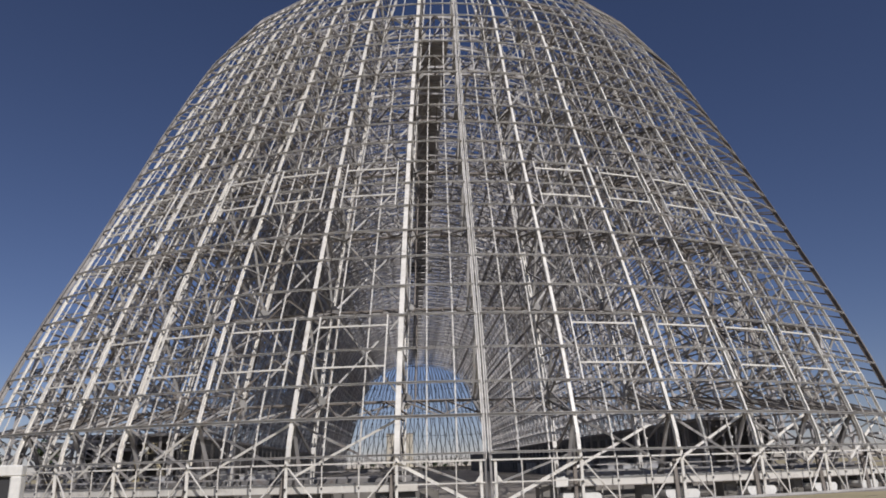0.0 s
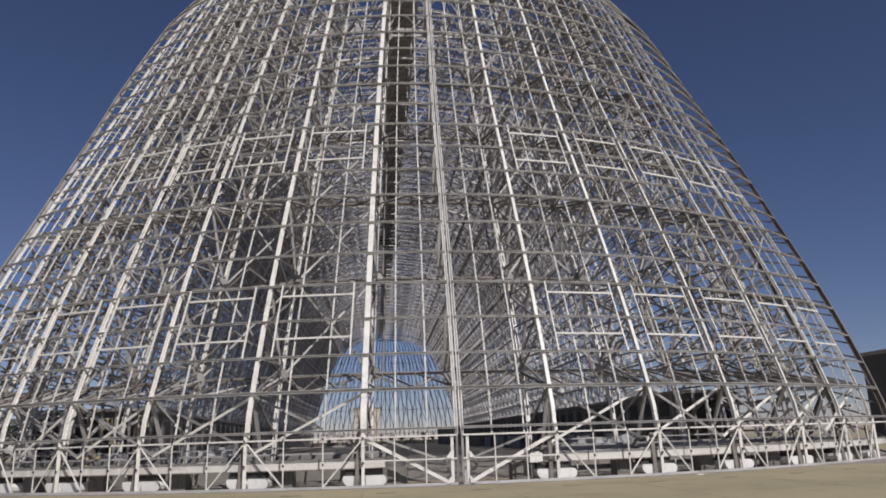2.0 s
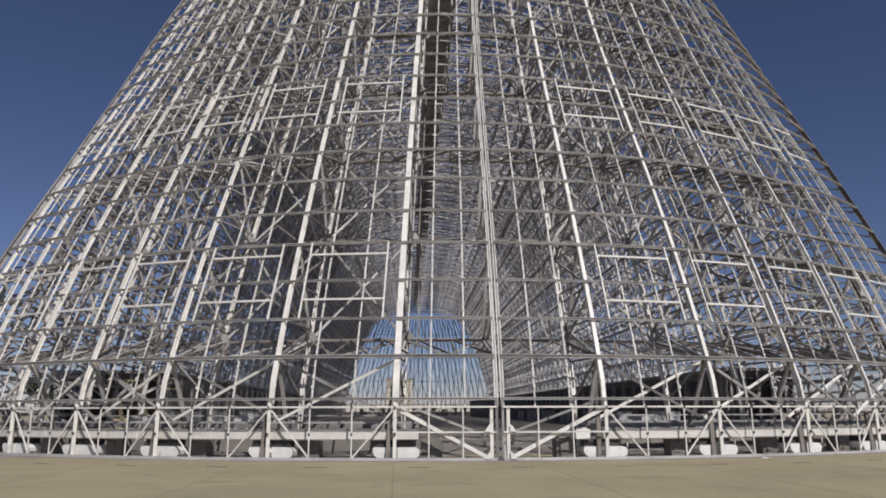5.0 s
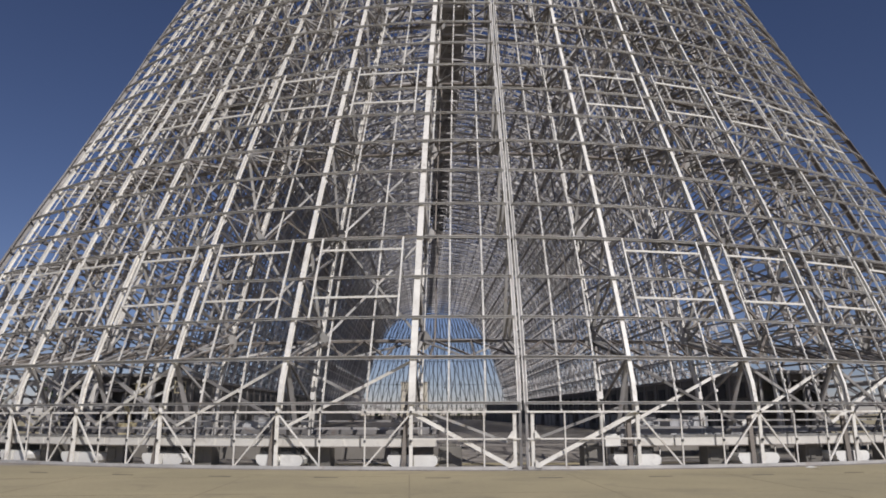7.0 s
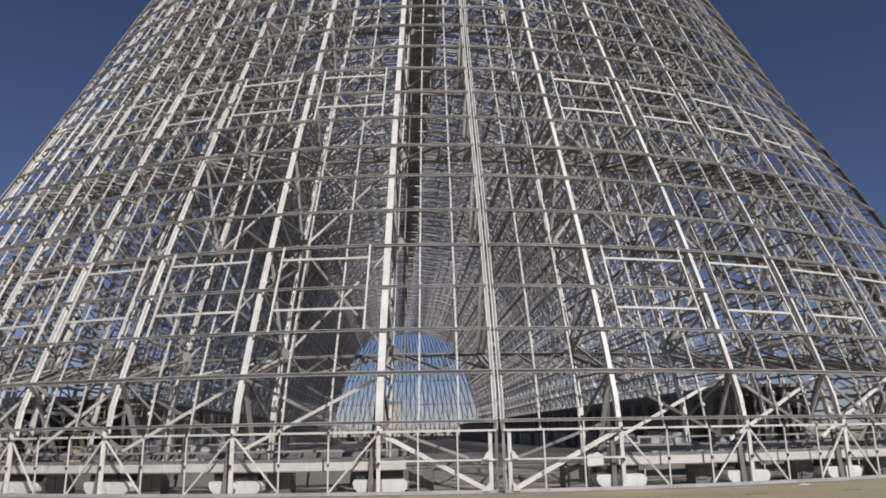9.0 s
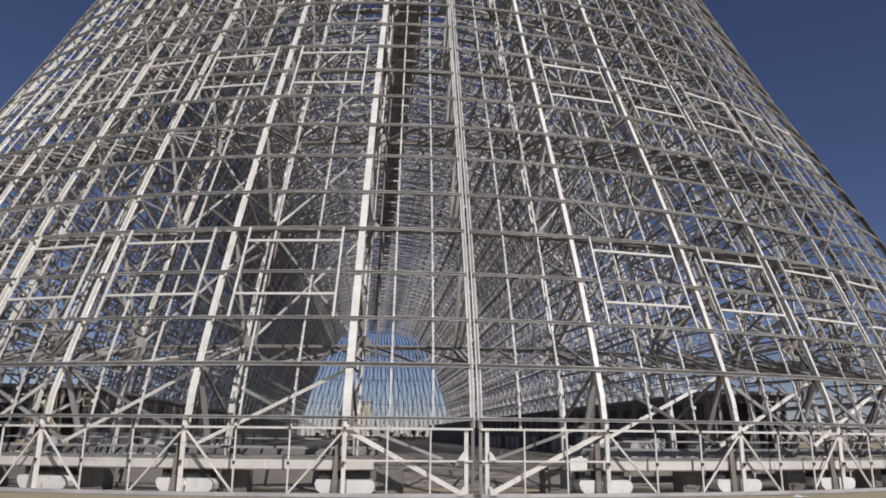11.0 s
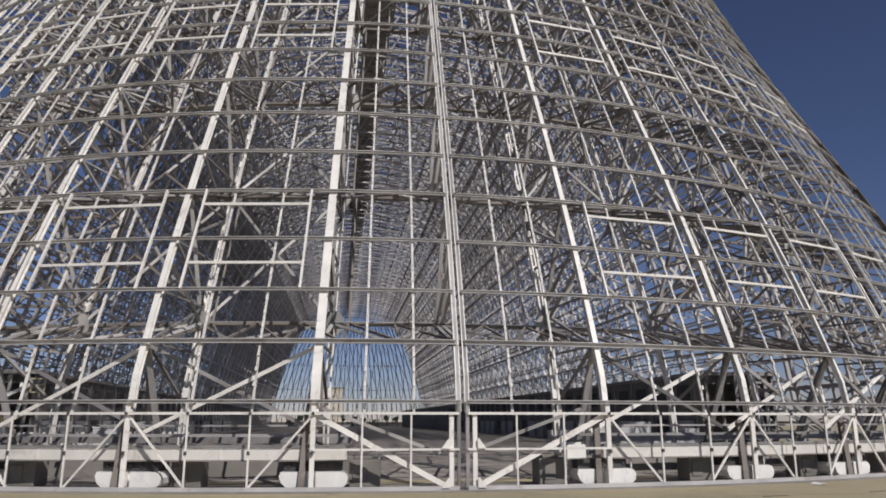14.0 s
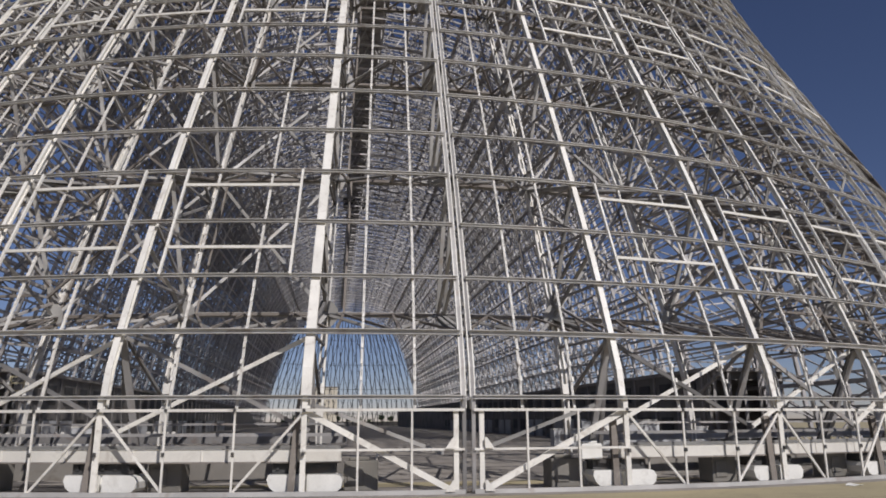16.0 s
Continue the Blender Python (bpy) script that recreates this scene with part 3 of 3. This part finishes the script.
# short wall frames where the body meets the curved doors
for y in (73.4, 80.7):
    for side in (-1, 1):
        zs = [z for z in SEC_Z if shell(side * edge(side, z), z).y + 3.0 < y]
        out = [Vector((axis_x(y) + section(side, z) - side * 0.6, y, z)) for z in zs]
        inn = [p - Vector((side * 3.6, 0, 0.4)) for p in out]
        b = Builder()
        b.sweep(out, square(0.3), [Vector((side, 0, 0))] * len(out))
        b.sweep(inn, square(0.26), [Vector((side, 0, 0))] * len(out))
        for i in range(len(out) - 1):
            b.bar(out[i], inn[i], 0.15, 0.15)
            b.bar(inn[i], out[i + 1], 0.15, 0.15)
            for p, q in ((out[i], out[i + 1]), (inn[i], inn[i + 1])):
                stuff.bar(p, Vector((q.x + side * 0.3, y + step, q.z)), 0.12, 0.12)
        part("wall_frame", b.mesh("wall_frame", M_BODY), body)
# purlins along the length
for side in (-1, 1):
    for k in range(40):
        z = 2.5 + 58.5 * (1 - (1 - k / 39.0) ** 1.35)
        e = edge(side, z)
        y0 = max(66.0, shell(side * e, z).y + 1.0)
        b = Builder()
        x0, x1 = axis_x(y0) + section(side, z) + side * 0.2, axis_x(BODY_Y1) + section(side, z) + side * 0.2
        b.bar((x0 - side * 0.6, y0 + 3.0, z), (x1, BODY_Y1, z), 0.16, 0.22)
        zi = z * 0.965 - 0.8
        if k % 4 != 3 and zi > 1:
            for dy in (2.1, 4.1):
                wide = 0.32 if (k + (dy > 3)) % 3 == 0 else 0.14
                ib = Builder()
                ib.bar((x0 - side * dy, y0 + 4.0, zi), (x1 - side * dy, BODY_Y1, zi), wide, wide)
                part("inner_purlin", ib.mesh("inner_purlin", M_BODY), body)
        part("purlin", b.mesh("purlin", M_BODY), body)
# sway bracing between the arches
y = BODY_Y0
i = 0
while y < BODY_Y1 - step:
    for side in (-1, 1):
        for a in range(0, len(SEC_Z) - 2, 2):
            z0, z1 = SEC_Z[a], SEC_Z[a + 2]
            p = lambda yy, zz: Vector((axis_x(yy) + section(side, zz) - side * 0.3, yy, zz))
            q = lambda yy, zz: Vector((axis_x(yy) + section(side, zz) - side * 3.4, yy, zz * 0.985))
            if (i + a // 2) % 2:
                stuff.bar(p(y, z0), p(y + step, z1), 0.12, 0.12)
            else:
                stuff.bar(p(y + step, z0), p(y, z1), 0.12, 0.12)
            stuff.bar(q(y, z1), q(y + step, z1), 0.14, 0.14)
        for f in (0.25, 0.75) if y > 116 else (0.5,):
            pts = [Vector((axis_x(y + f * step) + section(side, z), y + f * step, z)) for z in SEC_Z[0 if side < 0 else 11:]]
            stuff.sweep(pts, [(-0.06, -0.06), (0.06, -0.06), (0.06, 0.06), (-0.06, 0.06)], [Vector((side, 0, 0.3))] * len(pts))
    y += step
    i += 1
# close-set rafters and struts of the crown over the first bays
y = BODY_Y0 + 1.2
while y < 219:
    for side in (-1, 1):
        pts = [Vector((axis_x(y) + section(side, z) - side * 0.5, y, z - 0.4)) for z in SEC_Z[12:]]
        stuff.sweep(pts, square(0.2), [Vector((side * 0.4, 0, 1)).normalized()] * len(pts))
        low = [p - Vector((side * 2.0, 0, 3.2)) for p in pts]
        for a in range(len(pts) - 1):
            stuff.bar(low[a], pts[a + 1], 0.13, 0.13)
            stuff.bar(low[a], low[a + 1], 0.15, 0.15)
    y += 2.43
tagged(part("sway_bracing", stuff.mesh("sway_bracing", M_BODY), body), kind="stuff")
# solid crown walkway under the ridge, wider beyond the hoist
b = Builder()
b.box((-1.8, 0, 58.2), (1.9, 123, 58.4))
b.box((-1.95, 0, 58.2), (-1.8, 123, 59.2))
b.box((1.9, 0, 58.2), (2.05, 123, 59.2))
b.box((-1.6, 123, 58.0), (1.6, BODY_Y1 - BODY_Y0, 58.4))
b.box((-1.3, 123, 58.4), (-1.1, BODY_Y1 - BODY_Y0, 59.4))
b.box((1.1, 123, 58.4), (1.3, BODY_Y1 - BODY_Y0, 59.4))
cw = part("crown_walkway", b.mesh("crown_walkway", M_BRACE), body, "dark solid walkway under the ridge")
cw.matrix_basis = pose(axis_x(BODY_Y0) + 0.4, BODY_Y0, 0, 0, 0, -math.degrees(math.atan(0.0175)))
hb = part("hoist_cabin", bevelled([((-3.0, -1.4, 55.2), (3.0, 1.4, 57.7)), ((-1.4, -0.8, 57.6), (1.4, 0.8, 58.1))], "hoist_cabin", M_DARK, 0.1), body, "dark hoist cabin hung below the ridge")
hb.matrix_basis = pose(axis_x(207), 207, 1.2)
# far end: lattice doors
# all its bars are near black, a silhouette put into the colour
far = thing("far_hangar_door", "distant curved steel lattice door at the far end, seen against pale sky", "hangar door")
for k in range(37):
    f = 1.08 * (-1 + 2 * k / 36)
    zs = [0, 8, 17, 26, 35, 43, 50, 55]
    pts = []
    for z in zs:
        s = section(1, z)
        pts.append(Vector((axis_x(BODY_Y1) + f * s, BODY_Y1 + 14 * (1 - f * f) * (1 - z / 70), z)))
    b = Builder()
    b.sweep(pts, [(-0.15, -0.45), (0.15, -0.45), (0.15, 0.45), (-0.15, 0.45)], [Vector((0, -1, 0))] * len(pts))
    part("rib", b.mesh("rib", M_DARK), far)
for z in range(6, 56, 12):
    pts = [Vector((axis_x(BODY_Y1) + f * section(1, z), BODY_Y1 + 14 * (1 - f * f) * (1 - z / 70), z)) for f in np.linspace(-1, 1, 15)]
    b = Builder()
    b.sweep(pts, [(-0.1, -0.1), (0.1, -0.1), (0.1, 0.1), (-0.1, 0.1)], [Vector((0, -1, 0))] * len(pts))
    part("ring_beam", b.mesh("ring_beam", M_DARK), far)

lattice = Builder()
bb = Builder()
for k in range(14):
    f0, f1 = -1 + k / 7, -1 + (k + 1) / 7
    pa, pb = [Vector((axis_x(BODY_Y1) + f * section(1, 0), BODY_Y1 + 14 * (1 - f * f), 1.2)) for f in (f0, f1)]
    bb.bar(pa, pb, 0.8, 2.0)
part("base_beam", bb.mesh("base_beam", M_ANNEX), far, "dark base beam")
for k in range(36):
    for m, z in enumerate(range(2, 46, 8)):
        fa, fb = -1 + 2 * k / 36, -1 + 2 * (k + 1) / 36
        za, zb = (z, z + 8) if (k + m) % 2 else (z + 8, z)
        pa = Vector((axis_x(BODY_Y1) + fa * section(1, za), BODY_Y1 + 6 + 14 * (1 - fa * fa) * (1 - za / 70), za))
        pb = Vector((axis_x(BODY_Y1) + fb * section(1, zb), BODY_Y1 + 6 + 14 * (1 - fb * fb) * (1 - zb / 70), zb))
        lattice.bar(pa, pb, 0.2, 0.2)
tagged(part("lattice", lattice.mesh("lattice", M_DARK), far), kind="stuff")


# ---- shops along the inside of both walls ----
def annex(side, y0, y1):
    t = thing("side_building", "long dark two-storey workshop block with an open end", "building", "shops inside the hangar")
    a, c = 5.2 + side * 31.5, 4.0 + side * (40.5 if side > 0 else 42.5)
    lo, hi = min(a, c), max(a, c)
    b = Builder()
    for x0, x1, ya, yb in ((lo, lo + 0.25, y0, y1), (hi - 0.25, hi, y0, y1), (lo + 0.25, hi - 0.25, y0 + 4, y0 + 4.25), (lo + 0.25, hi - 0.25, y1 - 0.25, y1)):
        b.box((x0, ya, 0.01), (x1, yb, 7.0))
    b.box((lo + 0.25, y0 + 0.4, 6.2), (hi - 0.25, y0 + 0.65, 7.0))
    part("wall", b.mesh("wall", M_ANNEX), t)
    b = Builder()
    b.box((lo + 0.25, y0 + 0.4, 3.35), (hi - 0.25, y0 + 4, 3.6))
    part("upper_floor", b.mesh("upper_floor", M_ANNEX), t)
    b = Builder()
    b.box((lo - 0.3, y0 - 0.3, 7.0), (hi + 0.3, y1, 7.35))
    part("roof", b.mesh("roof", M_ANNEX_TRIM), t)
    face = a - side * 0.06
    post = unit_bar("pilaster", [(-0.2, -0.06), (0.2, -0.06), (0.2, 0.06), (-0.2, 0.06)], M_ANNEX_TRIM)
    b = Builder()
    b.box((-0.04, -1.3, 0), (0.04, 1.3, 1.6))
    b.box((-0.07, -1.4, -0.1), (0.07, 1.4, 0.0))
    win = b.mesh("window", M_DARK)
    yy = y0 + 1
    while yy < min(y1, y0 + 150):
        member("pilaster", post, (face, yy, 0.02), (face, yy, 7.0), t, 1.0, (side, 0, 0))
        for zz in (1.2, 4.6):
            w = part("window", win, t)
            w.matrix_basis = pose(face, yy + 2.6, zz)
        yy += 5.2
    lower = bevelled([((-0.05, -1.9, 0.02), (0.05, 1.9, 2.7))], "cladding_panel", M_CRATE, 0.01)
    yy = y0 + 3.6
    while yy < min(y1, y0 + 150):
        if int(yy) % 3:
            pn = part("cladding_panel", lower, t, "pale grey panel")
            pn.matrix_basis = pose(face - side * 0.08, yy, 0)
        yy += 5.2
    # columns along the end wall
    xx = lo + 0.6
    while xx < hi:
        member("pilaster", post, (xx, y0 - 0.08, 0.02), (xx, y0 - 0.08, 7.0), t, 0.8)
        xx += 1.55
    return t


annex(-1, 95, 372)
annex(1, 88, 372)


# ---- track and apron in front of the doors ----
def arc_band(name, d0, d1, z0, z1, mat, label, category, parent=None):
    b = Builder()
    ss = [-52 + 2.0 * k for k in range(53)]
    pts = [shell(v, FOOT, (d0 + d1) / 2) for v in ss]
    pts = [Vector((p.x, p.y, (z0 + z1) / 2)) for p in pts]
    w, h = abs(d1 - d0), z1 - z0
    b.sweep(pts, [(-w / 2, -h / 2), (w / 2, -h / 2), (w / 2, h / 2), (-w / 2, h / 2)], [Vector((0, 0, 1))] * len(pts))
    return tagged(new(name, b.mesh(name, mat)), label, category, "", "structure")


M_TRACK = material("stained_track_concrete", (0.30, 0.27, 0.235), (0.21, 0.19, 0.165), 0.9, 0, 0.5, (0.06, 0.055, 0.05), 0.6, 0.3, 8)
M_RAIL = material("worn_rail_steel", (0.32, 0.27, 0.23), (0.2, 0.16, 0.13), 0.4, 0.8, 0.8)
arc_band("track_bed", -0.75, 3.4, -0.1, 0.012, M_TRACK, "curved grey concrete track bed under the doors", "track")
for d in (0.75, 1.5):
    arc_band("rail", d - 0.06, d + 0.06, 0.0, 0.05, M_RAIL, "worn steel door rail set in concrete", "rail")
slot = bevelled([((-0.55, -0.07, -0.05), (0.55, 0.07, 0.016))], "drain_slot", M_JOINT, 0.01)
for k in range(-7, 8):
    sv = 0.4 + 4.75 * k
    p = shell(sv, FOOT, -4.9)
    ob = tagged(new("drain_slot", slot), "narrow dark drain slot in the apron", "drain", "apron drains")
    m = Matrix.Rotation(sv / radius(FOOT), 4, "Z")
    m.translation = (p.x, p.y, 0)
    ob.matrix_basis = m
# joints of the apron slabs
b = Builder()
for k in range(-9, 12):
    b.box((k * 7.6 - 0.02, -30, -0.05), (k * 7.6 + 0.02, 46.5, 0.005))
for k in range(-3, 7):
    b.box((-70, k * 7.6 - 0.02, -0.05), (85, k * 7.6 + 0.02, 0.0055))
tagged(new("slab_joint", b.mesh("slab_joint", M_SEALED)), "faint sand-filled joints between the apron slabs", "joint", "", "structure")

# cable barrier behind the base frame
barrier = thing("cable_barrier", "thin grey posts with a slack cable behind the door base", "barrier")
BAR_CABLE = unit_bar("cable_span", [(-0.014, -0.014), (0.014, -0.014), (0.014, 0.014), (-0.014, 0.014)], M_BRACE)
prev = None
for k in range(-8, 9):
    p = shell(0.6 + 3.9 * k, FOOT, 2.2)
    p.z = 0
    member("post", BAR_THIN, p, p + Vector((0, 0, 1.32)), barrier, 0.7)
    if prev:
        member("cable", BAR_CABLE, prev + Vector((0, 0, 1.26)), p + Vector((0, 0, 1.26)), barrier)
    prev = p

# paper blown onto the apron
pb = Builder()
pts = [(-0.32, -0.2, 0.01), (0.0, -0.24, 0.05), (0.34, -0.16, 0.015), (0.36, 0.2, 0.03), (0.02, 0.22, 0.075), (-0.3, 0.18, 0.012)]
pb.add(pts + [(x, y, z + 0.012) for x, y, z in pts], [(5, 4, 3, 2, 1, 0), (6, 7, 8, 9, 10, 11)] + [(k, (k + 1) % 6, (k + 1) % 6 + 6, k + 6) for k in range(6)])
paper = tagged(new("paper_sheet", pb.mesh("paper_sheet", M_WHITE)), "crumpled white paper sheet lying on the apron", "paper")
paper.matrix_basis = pose(21.4, 49.6, 0, 0, 0, 20)

# ---- inside the hangar: lift and barricades ----
M_YELLOW = material("faded_cream_yellow_paint", (0.68, 0.58, 0.34), (0.58, 0.5, 0.32), 0.5, 0, 1.0, (0.3, 0.22, 0.12), 0.4)
M_TYRE = material("black_rubber", (0.03, 0.03, 0.03), (0.02, 0.02, 0.02), 0.85)


def hub_mesh():
    if "hub" not in CACHE:
        bm = bmesh.new()
        bmesh.ops.create_cone(bm, cap_ends=True, segments=14, radius1=0.24, radius2=0.2, depth=0.14)
        bmesh.ops.create_cone(bm, cap_ends=True, segments=8, radius1=0.09, radius2=0.09, depth=0.2)
        me = bpy.data.meshes.new("hub")
        bm.to_mesh(me)
        bm.free()
        me.materials.append(M_BEAM)
        CACHE["hub"] = me
    return CACHE["hub"]


def boom_lift(x, y, turn):
    t = thing("boom_lift", "cream and yellow boom lift parked on the hangar floor", "lift")
    t.matrix_basis = pose(x, y, 0.004, 0, 0, turn)
    part("chassis", bevelled([((-1.4, -0.9, 0.5), (1.4, 0.9, 1.0)), ((-0.9, -0.8, 1.0), (1.1, 0.8, 2.0))], "chassis", M_YELLOW), t)
    for wx in (-1.0, 1.0):
        for wy in (-0.95, 0.95):
            bm = bmesh.new()
            bmesh.ops.create_cone(bm, cap_ends=True, segments=16, radius1=0.48, radius2=0.48, depth=0.34)
            me = bpy.data.meshes.new("wheel")
            bm.to_mesh(me)
            bm.free()
            me.materials.append(M_TYRE)
            w = part("wheel", me, t, "dark rubber wheel")
            w.matrix_basis = pose(wx, wy, 0.48, 90)
            hub = part("hub", hub_mesh(), w, "pale steel hub")
            hub.matrix_basis = pose(0, 0, 0.12 if wy < 0 else -0.12)
    b = Builder()
    b.bar((0.6, 0, 1.9), (-0.9, 0, 4.2), 0.3, 0.34)
    part("lower_boom", b.mesh("lower_boom", M_YELLOW), t)
    b = Builder()
    b.bar((-0.9, 0, 4.2), (1.9, 0, 5.6), 0.24, 0.28)
    part("upper_boom", b.mesh("upper_boom", M_WHITE), t)
    b = Builder()
    for px, py in ((1.9, -0.5), (2.9, -0.5), (2.9, 0.5), (1.9, 0.5)):
        b.bar((px, py, 5.0), (px, py, 6.1), 0.07, 0.07, (0, 1, 0))
    for zz in (5.0, 5.6, 6.1):
        b.bar((1.9, -0.5, zz), (2.9, -0.5, zz), 0.06, 0.06)
        b.bar((1.9, 0.5, zz), (2.9, 0.5, zz), 0.06, 0.06)
        b.bar((1.9, -0.5, zz), (1.9, 0.5, zz), 0.06, 0.06)
        b.bar((2.9, -0.5, zz), (2.9, 0.5, zz), 0.06, 0.06)
    b.box((1.85, -0.55, 4.95), (2.95, 0.55, 5.0))
    basket = part("basket", b.mesh("basket", M_YELLOW), t)
    part("control_panel", bevelled([((2.3, -0.5, 5.75), (2.7, -0.36, 6.05))], "control_panel", M_DARK, 0.02), basket, "dark control panel")
    return t


boom_lift(-25.5, 86.0, 15)
boom_lift(-29.5, 90.5, 80)


def barricade():
    t = thing("barricade", "pale slatted barricade standing on the hangar floor", "barricade", "row of barricades")
    for k in range(5):
        b = Builder()
        b.box((k * 0.42 - 0.95, -0.04, 0.2), (k * 0.42 - 0.73, 0.04, 1.9))
        part("slat", b.mesh("slat", M_BEAM), t)
    for zz in (0.4, 1.6):
        b = Builder()
        b.box((-1.0, 0.042, zz), (1.0, 0.1, zz + 0.14))
        part("crossbar", b.mesh("crossbar", M_BEAM), t)
    for xx in (-0.8, 0.8):
        b = Builder()
        b.box((xx - 0.06, -0.4, 0.0), (xx + 0.06, 0.4, 0.2))
        part("foot", b.mesh("foot", M_BEAM), t)
    return t


first = barricade()
first.matrix_basis = pose(-19.5, 76, 0.004, 0, 0, 4)
for k in range(1, 5):
    copy_thing(first, pose(-19.5 + 2.4 * k, 76 + 0.4 * (k % 2), 0.004, 0, 0, 4 - 3 * k))

rng = random.Random(5)
for k in range(16):
    w, d, h = rng.uniform(1.2, 3.2), rng.uniform(1.0, 2.0), rng.uniform(0.9, 2.6)
    side = 1 if k < 10 else -1
    t = thing("storage_crate", "pale grey storage crate standing on the hangar floor", "crate", "crates along the walls")
    x = (22 + 1.1 * k if side > 0 else -24 + 2.2 * (k - 10)) + rng.uniform(-0.4, 0.4)
    t.matrix_basis = pose(x, 72 + 9 * (k % 3) + (k if side > 0 else 0), 0.004, 0, 0, rng.uniform(-20, 20))
    part("box", bevelled([((-w / 2, -d / 2, 0.12), (w / 2, d / 2, h))], "box", M_CRATE, 0.03), t)
    for e in (-1, 1):
        part("runner", bevelled([((e * w * 0.35 - 0.06, -d / 2, 0), (e * w * 0.35 + 0.06, d / 2, 0.12))], "runner", M_ANNEX_TRIM, 0.01), t)
    part("lid", bevelled([((-w / 2 - 0.04, -d / 2 - 0.04, h), (w / 2 + 0.04, d / 2 + 0.04, h + 0.07))], "lid", M_BEAM, 0.01), t)

# ---- beyond: trees, far buildings, sign near the start ----
# dark blue-grey carries the shade on the office block
M_BRICK = material("shade_blue_grey_cladding", (0.1, 0.105, 0.12), (0.075, 0.08, 0.09), 0.85, 0, 0.05)
M_BEIGE = material("beige_stucco", (0.56, 0.51, 0.41), (0.48, 0.44, 0.36), 0.9, 0, 0.1)
M_LEAF = material("dark_tree_foliage", (0.05, 0.07, 0.03), (0.03, 0.045, 0.02), 0.8, 0, 0.8)
M_BARK = material("bark", (0.12, 0.09, 0.06), (0.08, 0.06, 0.045), 0.9, 0, 2.0)


def far_building(name, label, x0, x1, y0, y1, h, wall_mat, glass_mat=M_DARK):
    t = thing(name, label, "building")
    b = Builder()
    b.box((x0, y0, -0.1), (x1, y1, h))
    part("wall", b.mesh("wall", wall_mat), t)
    b = Builder()
    b.box((x0 - 0.5, y0 - 0.5, h), (x1 + 0.5, y1 + 0.5, h + 0.6))
    part("roof", b.mesh("roof", M_ANNEX_TRIM), t)
    b = Builder()
    b.box((-0.8, -0.06, 0), (0.8, 0.06, 1.5))
    win = b.mesh("window", glass_mat)
    n = int((x1 - x0) / 5)
    for k in range(n):
        for zz in np.arange(2.0, h - 2, 4.0):
            w = part("window", win, t)
            w.matrix_basis = pose(x0 + 2.5 + k * 5, y0 - 0.03, float(zz))
    return t


far_building("office_building", "office block beyond the hangar, its shade put into a dark blue-grey", 82.5, 112, 100, 118, 13.6, M_BRICK)
far_building("distant_building", "beige stucco block beyond the far end", -6, 12, 520, 534, 24, M_BEIGE, M_ANNEX_TRIM)


def tree(x, y, h, seed):
    rng = random.Random(seed)
    t = thing("tree", "dark green broadleaf tree beyond the apron", "tree", "trees beyond the apron")
    t.matrix_basis = pose(x, y, 0)
    b = Builder()
    tips = []
    segs = [Vector((0, 0, -0.1)), Vector((0.1, 0, h * 0.2)), Vector((0.2, 0.1, h * 0.4))]
    for k in range(2):
        b.bar(segs[k], segs[k + 1], 0.5 - 0.12 * k, 0.5 - 0.12 * k, (0, 1, 0))
    for k in range(9):
        a = rng.uniform(0, 6.28)
        tip = Vector((math.cos(a) * h * rng.uniform(0.12, 0.3), math.sin(a) * h * rng.uniform(0.12, 0.3), h * rng.uniform(0.5, 0.92)))
        b.bar(segs[1 + k % 2], tip, 0.16, 0.16, (0, 1, 0))
        tips.append(tip)
    part("trunk", b.mesh("trunk", M_BARK), t)
    v, f = [], []
    for k in range(1600):
        c = tips[k % 9] + Vector([rng.gauss(0, h * 0.075) for _ in range(3)])
        n = Vector([rng.uniform(-1, 1) for _ in range(3)]).normalized()
        u = n.orthogonal().normalized() * rng.uniform(0.2, 0.45)
        w = n.cross(u).normalized() * rng.uniform(0.15, 0.3)
        o = len(v)
        v += [c - u, c + w, c + u, c - w]
        f.append((o, o + 1, o + 2, o + 3))
    part("crown", mesh_from("crown", v, f, M_LEAF), t)
    return t


for k, (x, y, h) in enumerate([(-92, 150, 11), (-84, 162, 9), (-100, 140, 12), (-76, 175, 10), (-112, 150, 13), (-68, 190, 9)]):
    tree(x, y, h, k)
for k in range(14):
    tree(-30 + 9.5 * k, 700 + 9 * (k % 3), 4.5 + (k * 7) % 4, 40 + k)

board = thing("display_board", "black display board in a white frame on two posts", "sign")
board.matrix_basis = pose(-2.58, 5.5, 0, 0, 0, 8)
part("panel", bevelled([((-1.0, 0.0, 1.0), (-0.05, 0.05, 2.68))], "panel", M_DARK, 0.01), board, "matt black panel")
part("frame", bevelled([((-1.06, -0.03, 2.68), (0.02, 0.08, 2.755)), ((-0.05, -0.03, 0.93), (0.02, 0.08, 2.68)), ((-1.06, -0.03, 0.93), (-1.0, 0.08, 2.68)), ((-1.0, -0.03, 0.93), (-0.05, 0.08, 1.0))], "frame", M_WHITE, 0.008), board, "white frame")
for xx in (-0.95, -0.1):
    part("post", bevelled([((xx - 0.03, 0.0, 0.0), (xx + 0.03, 0.06, 0.93))], "post", M_WHITE, 0.006), board)
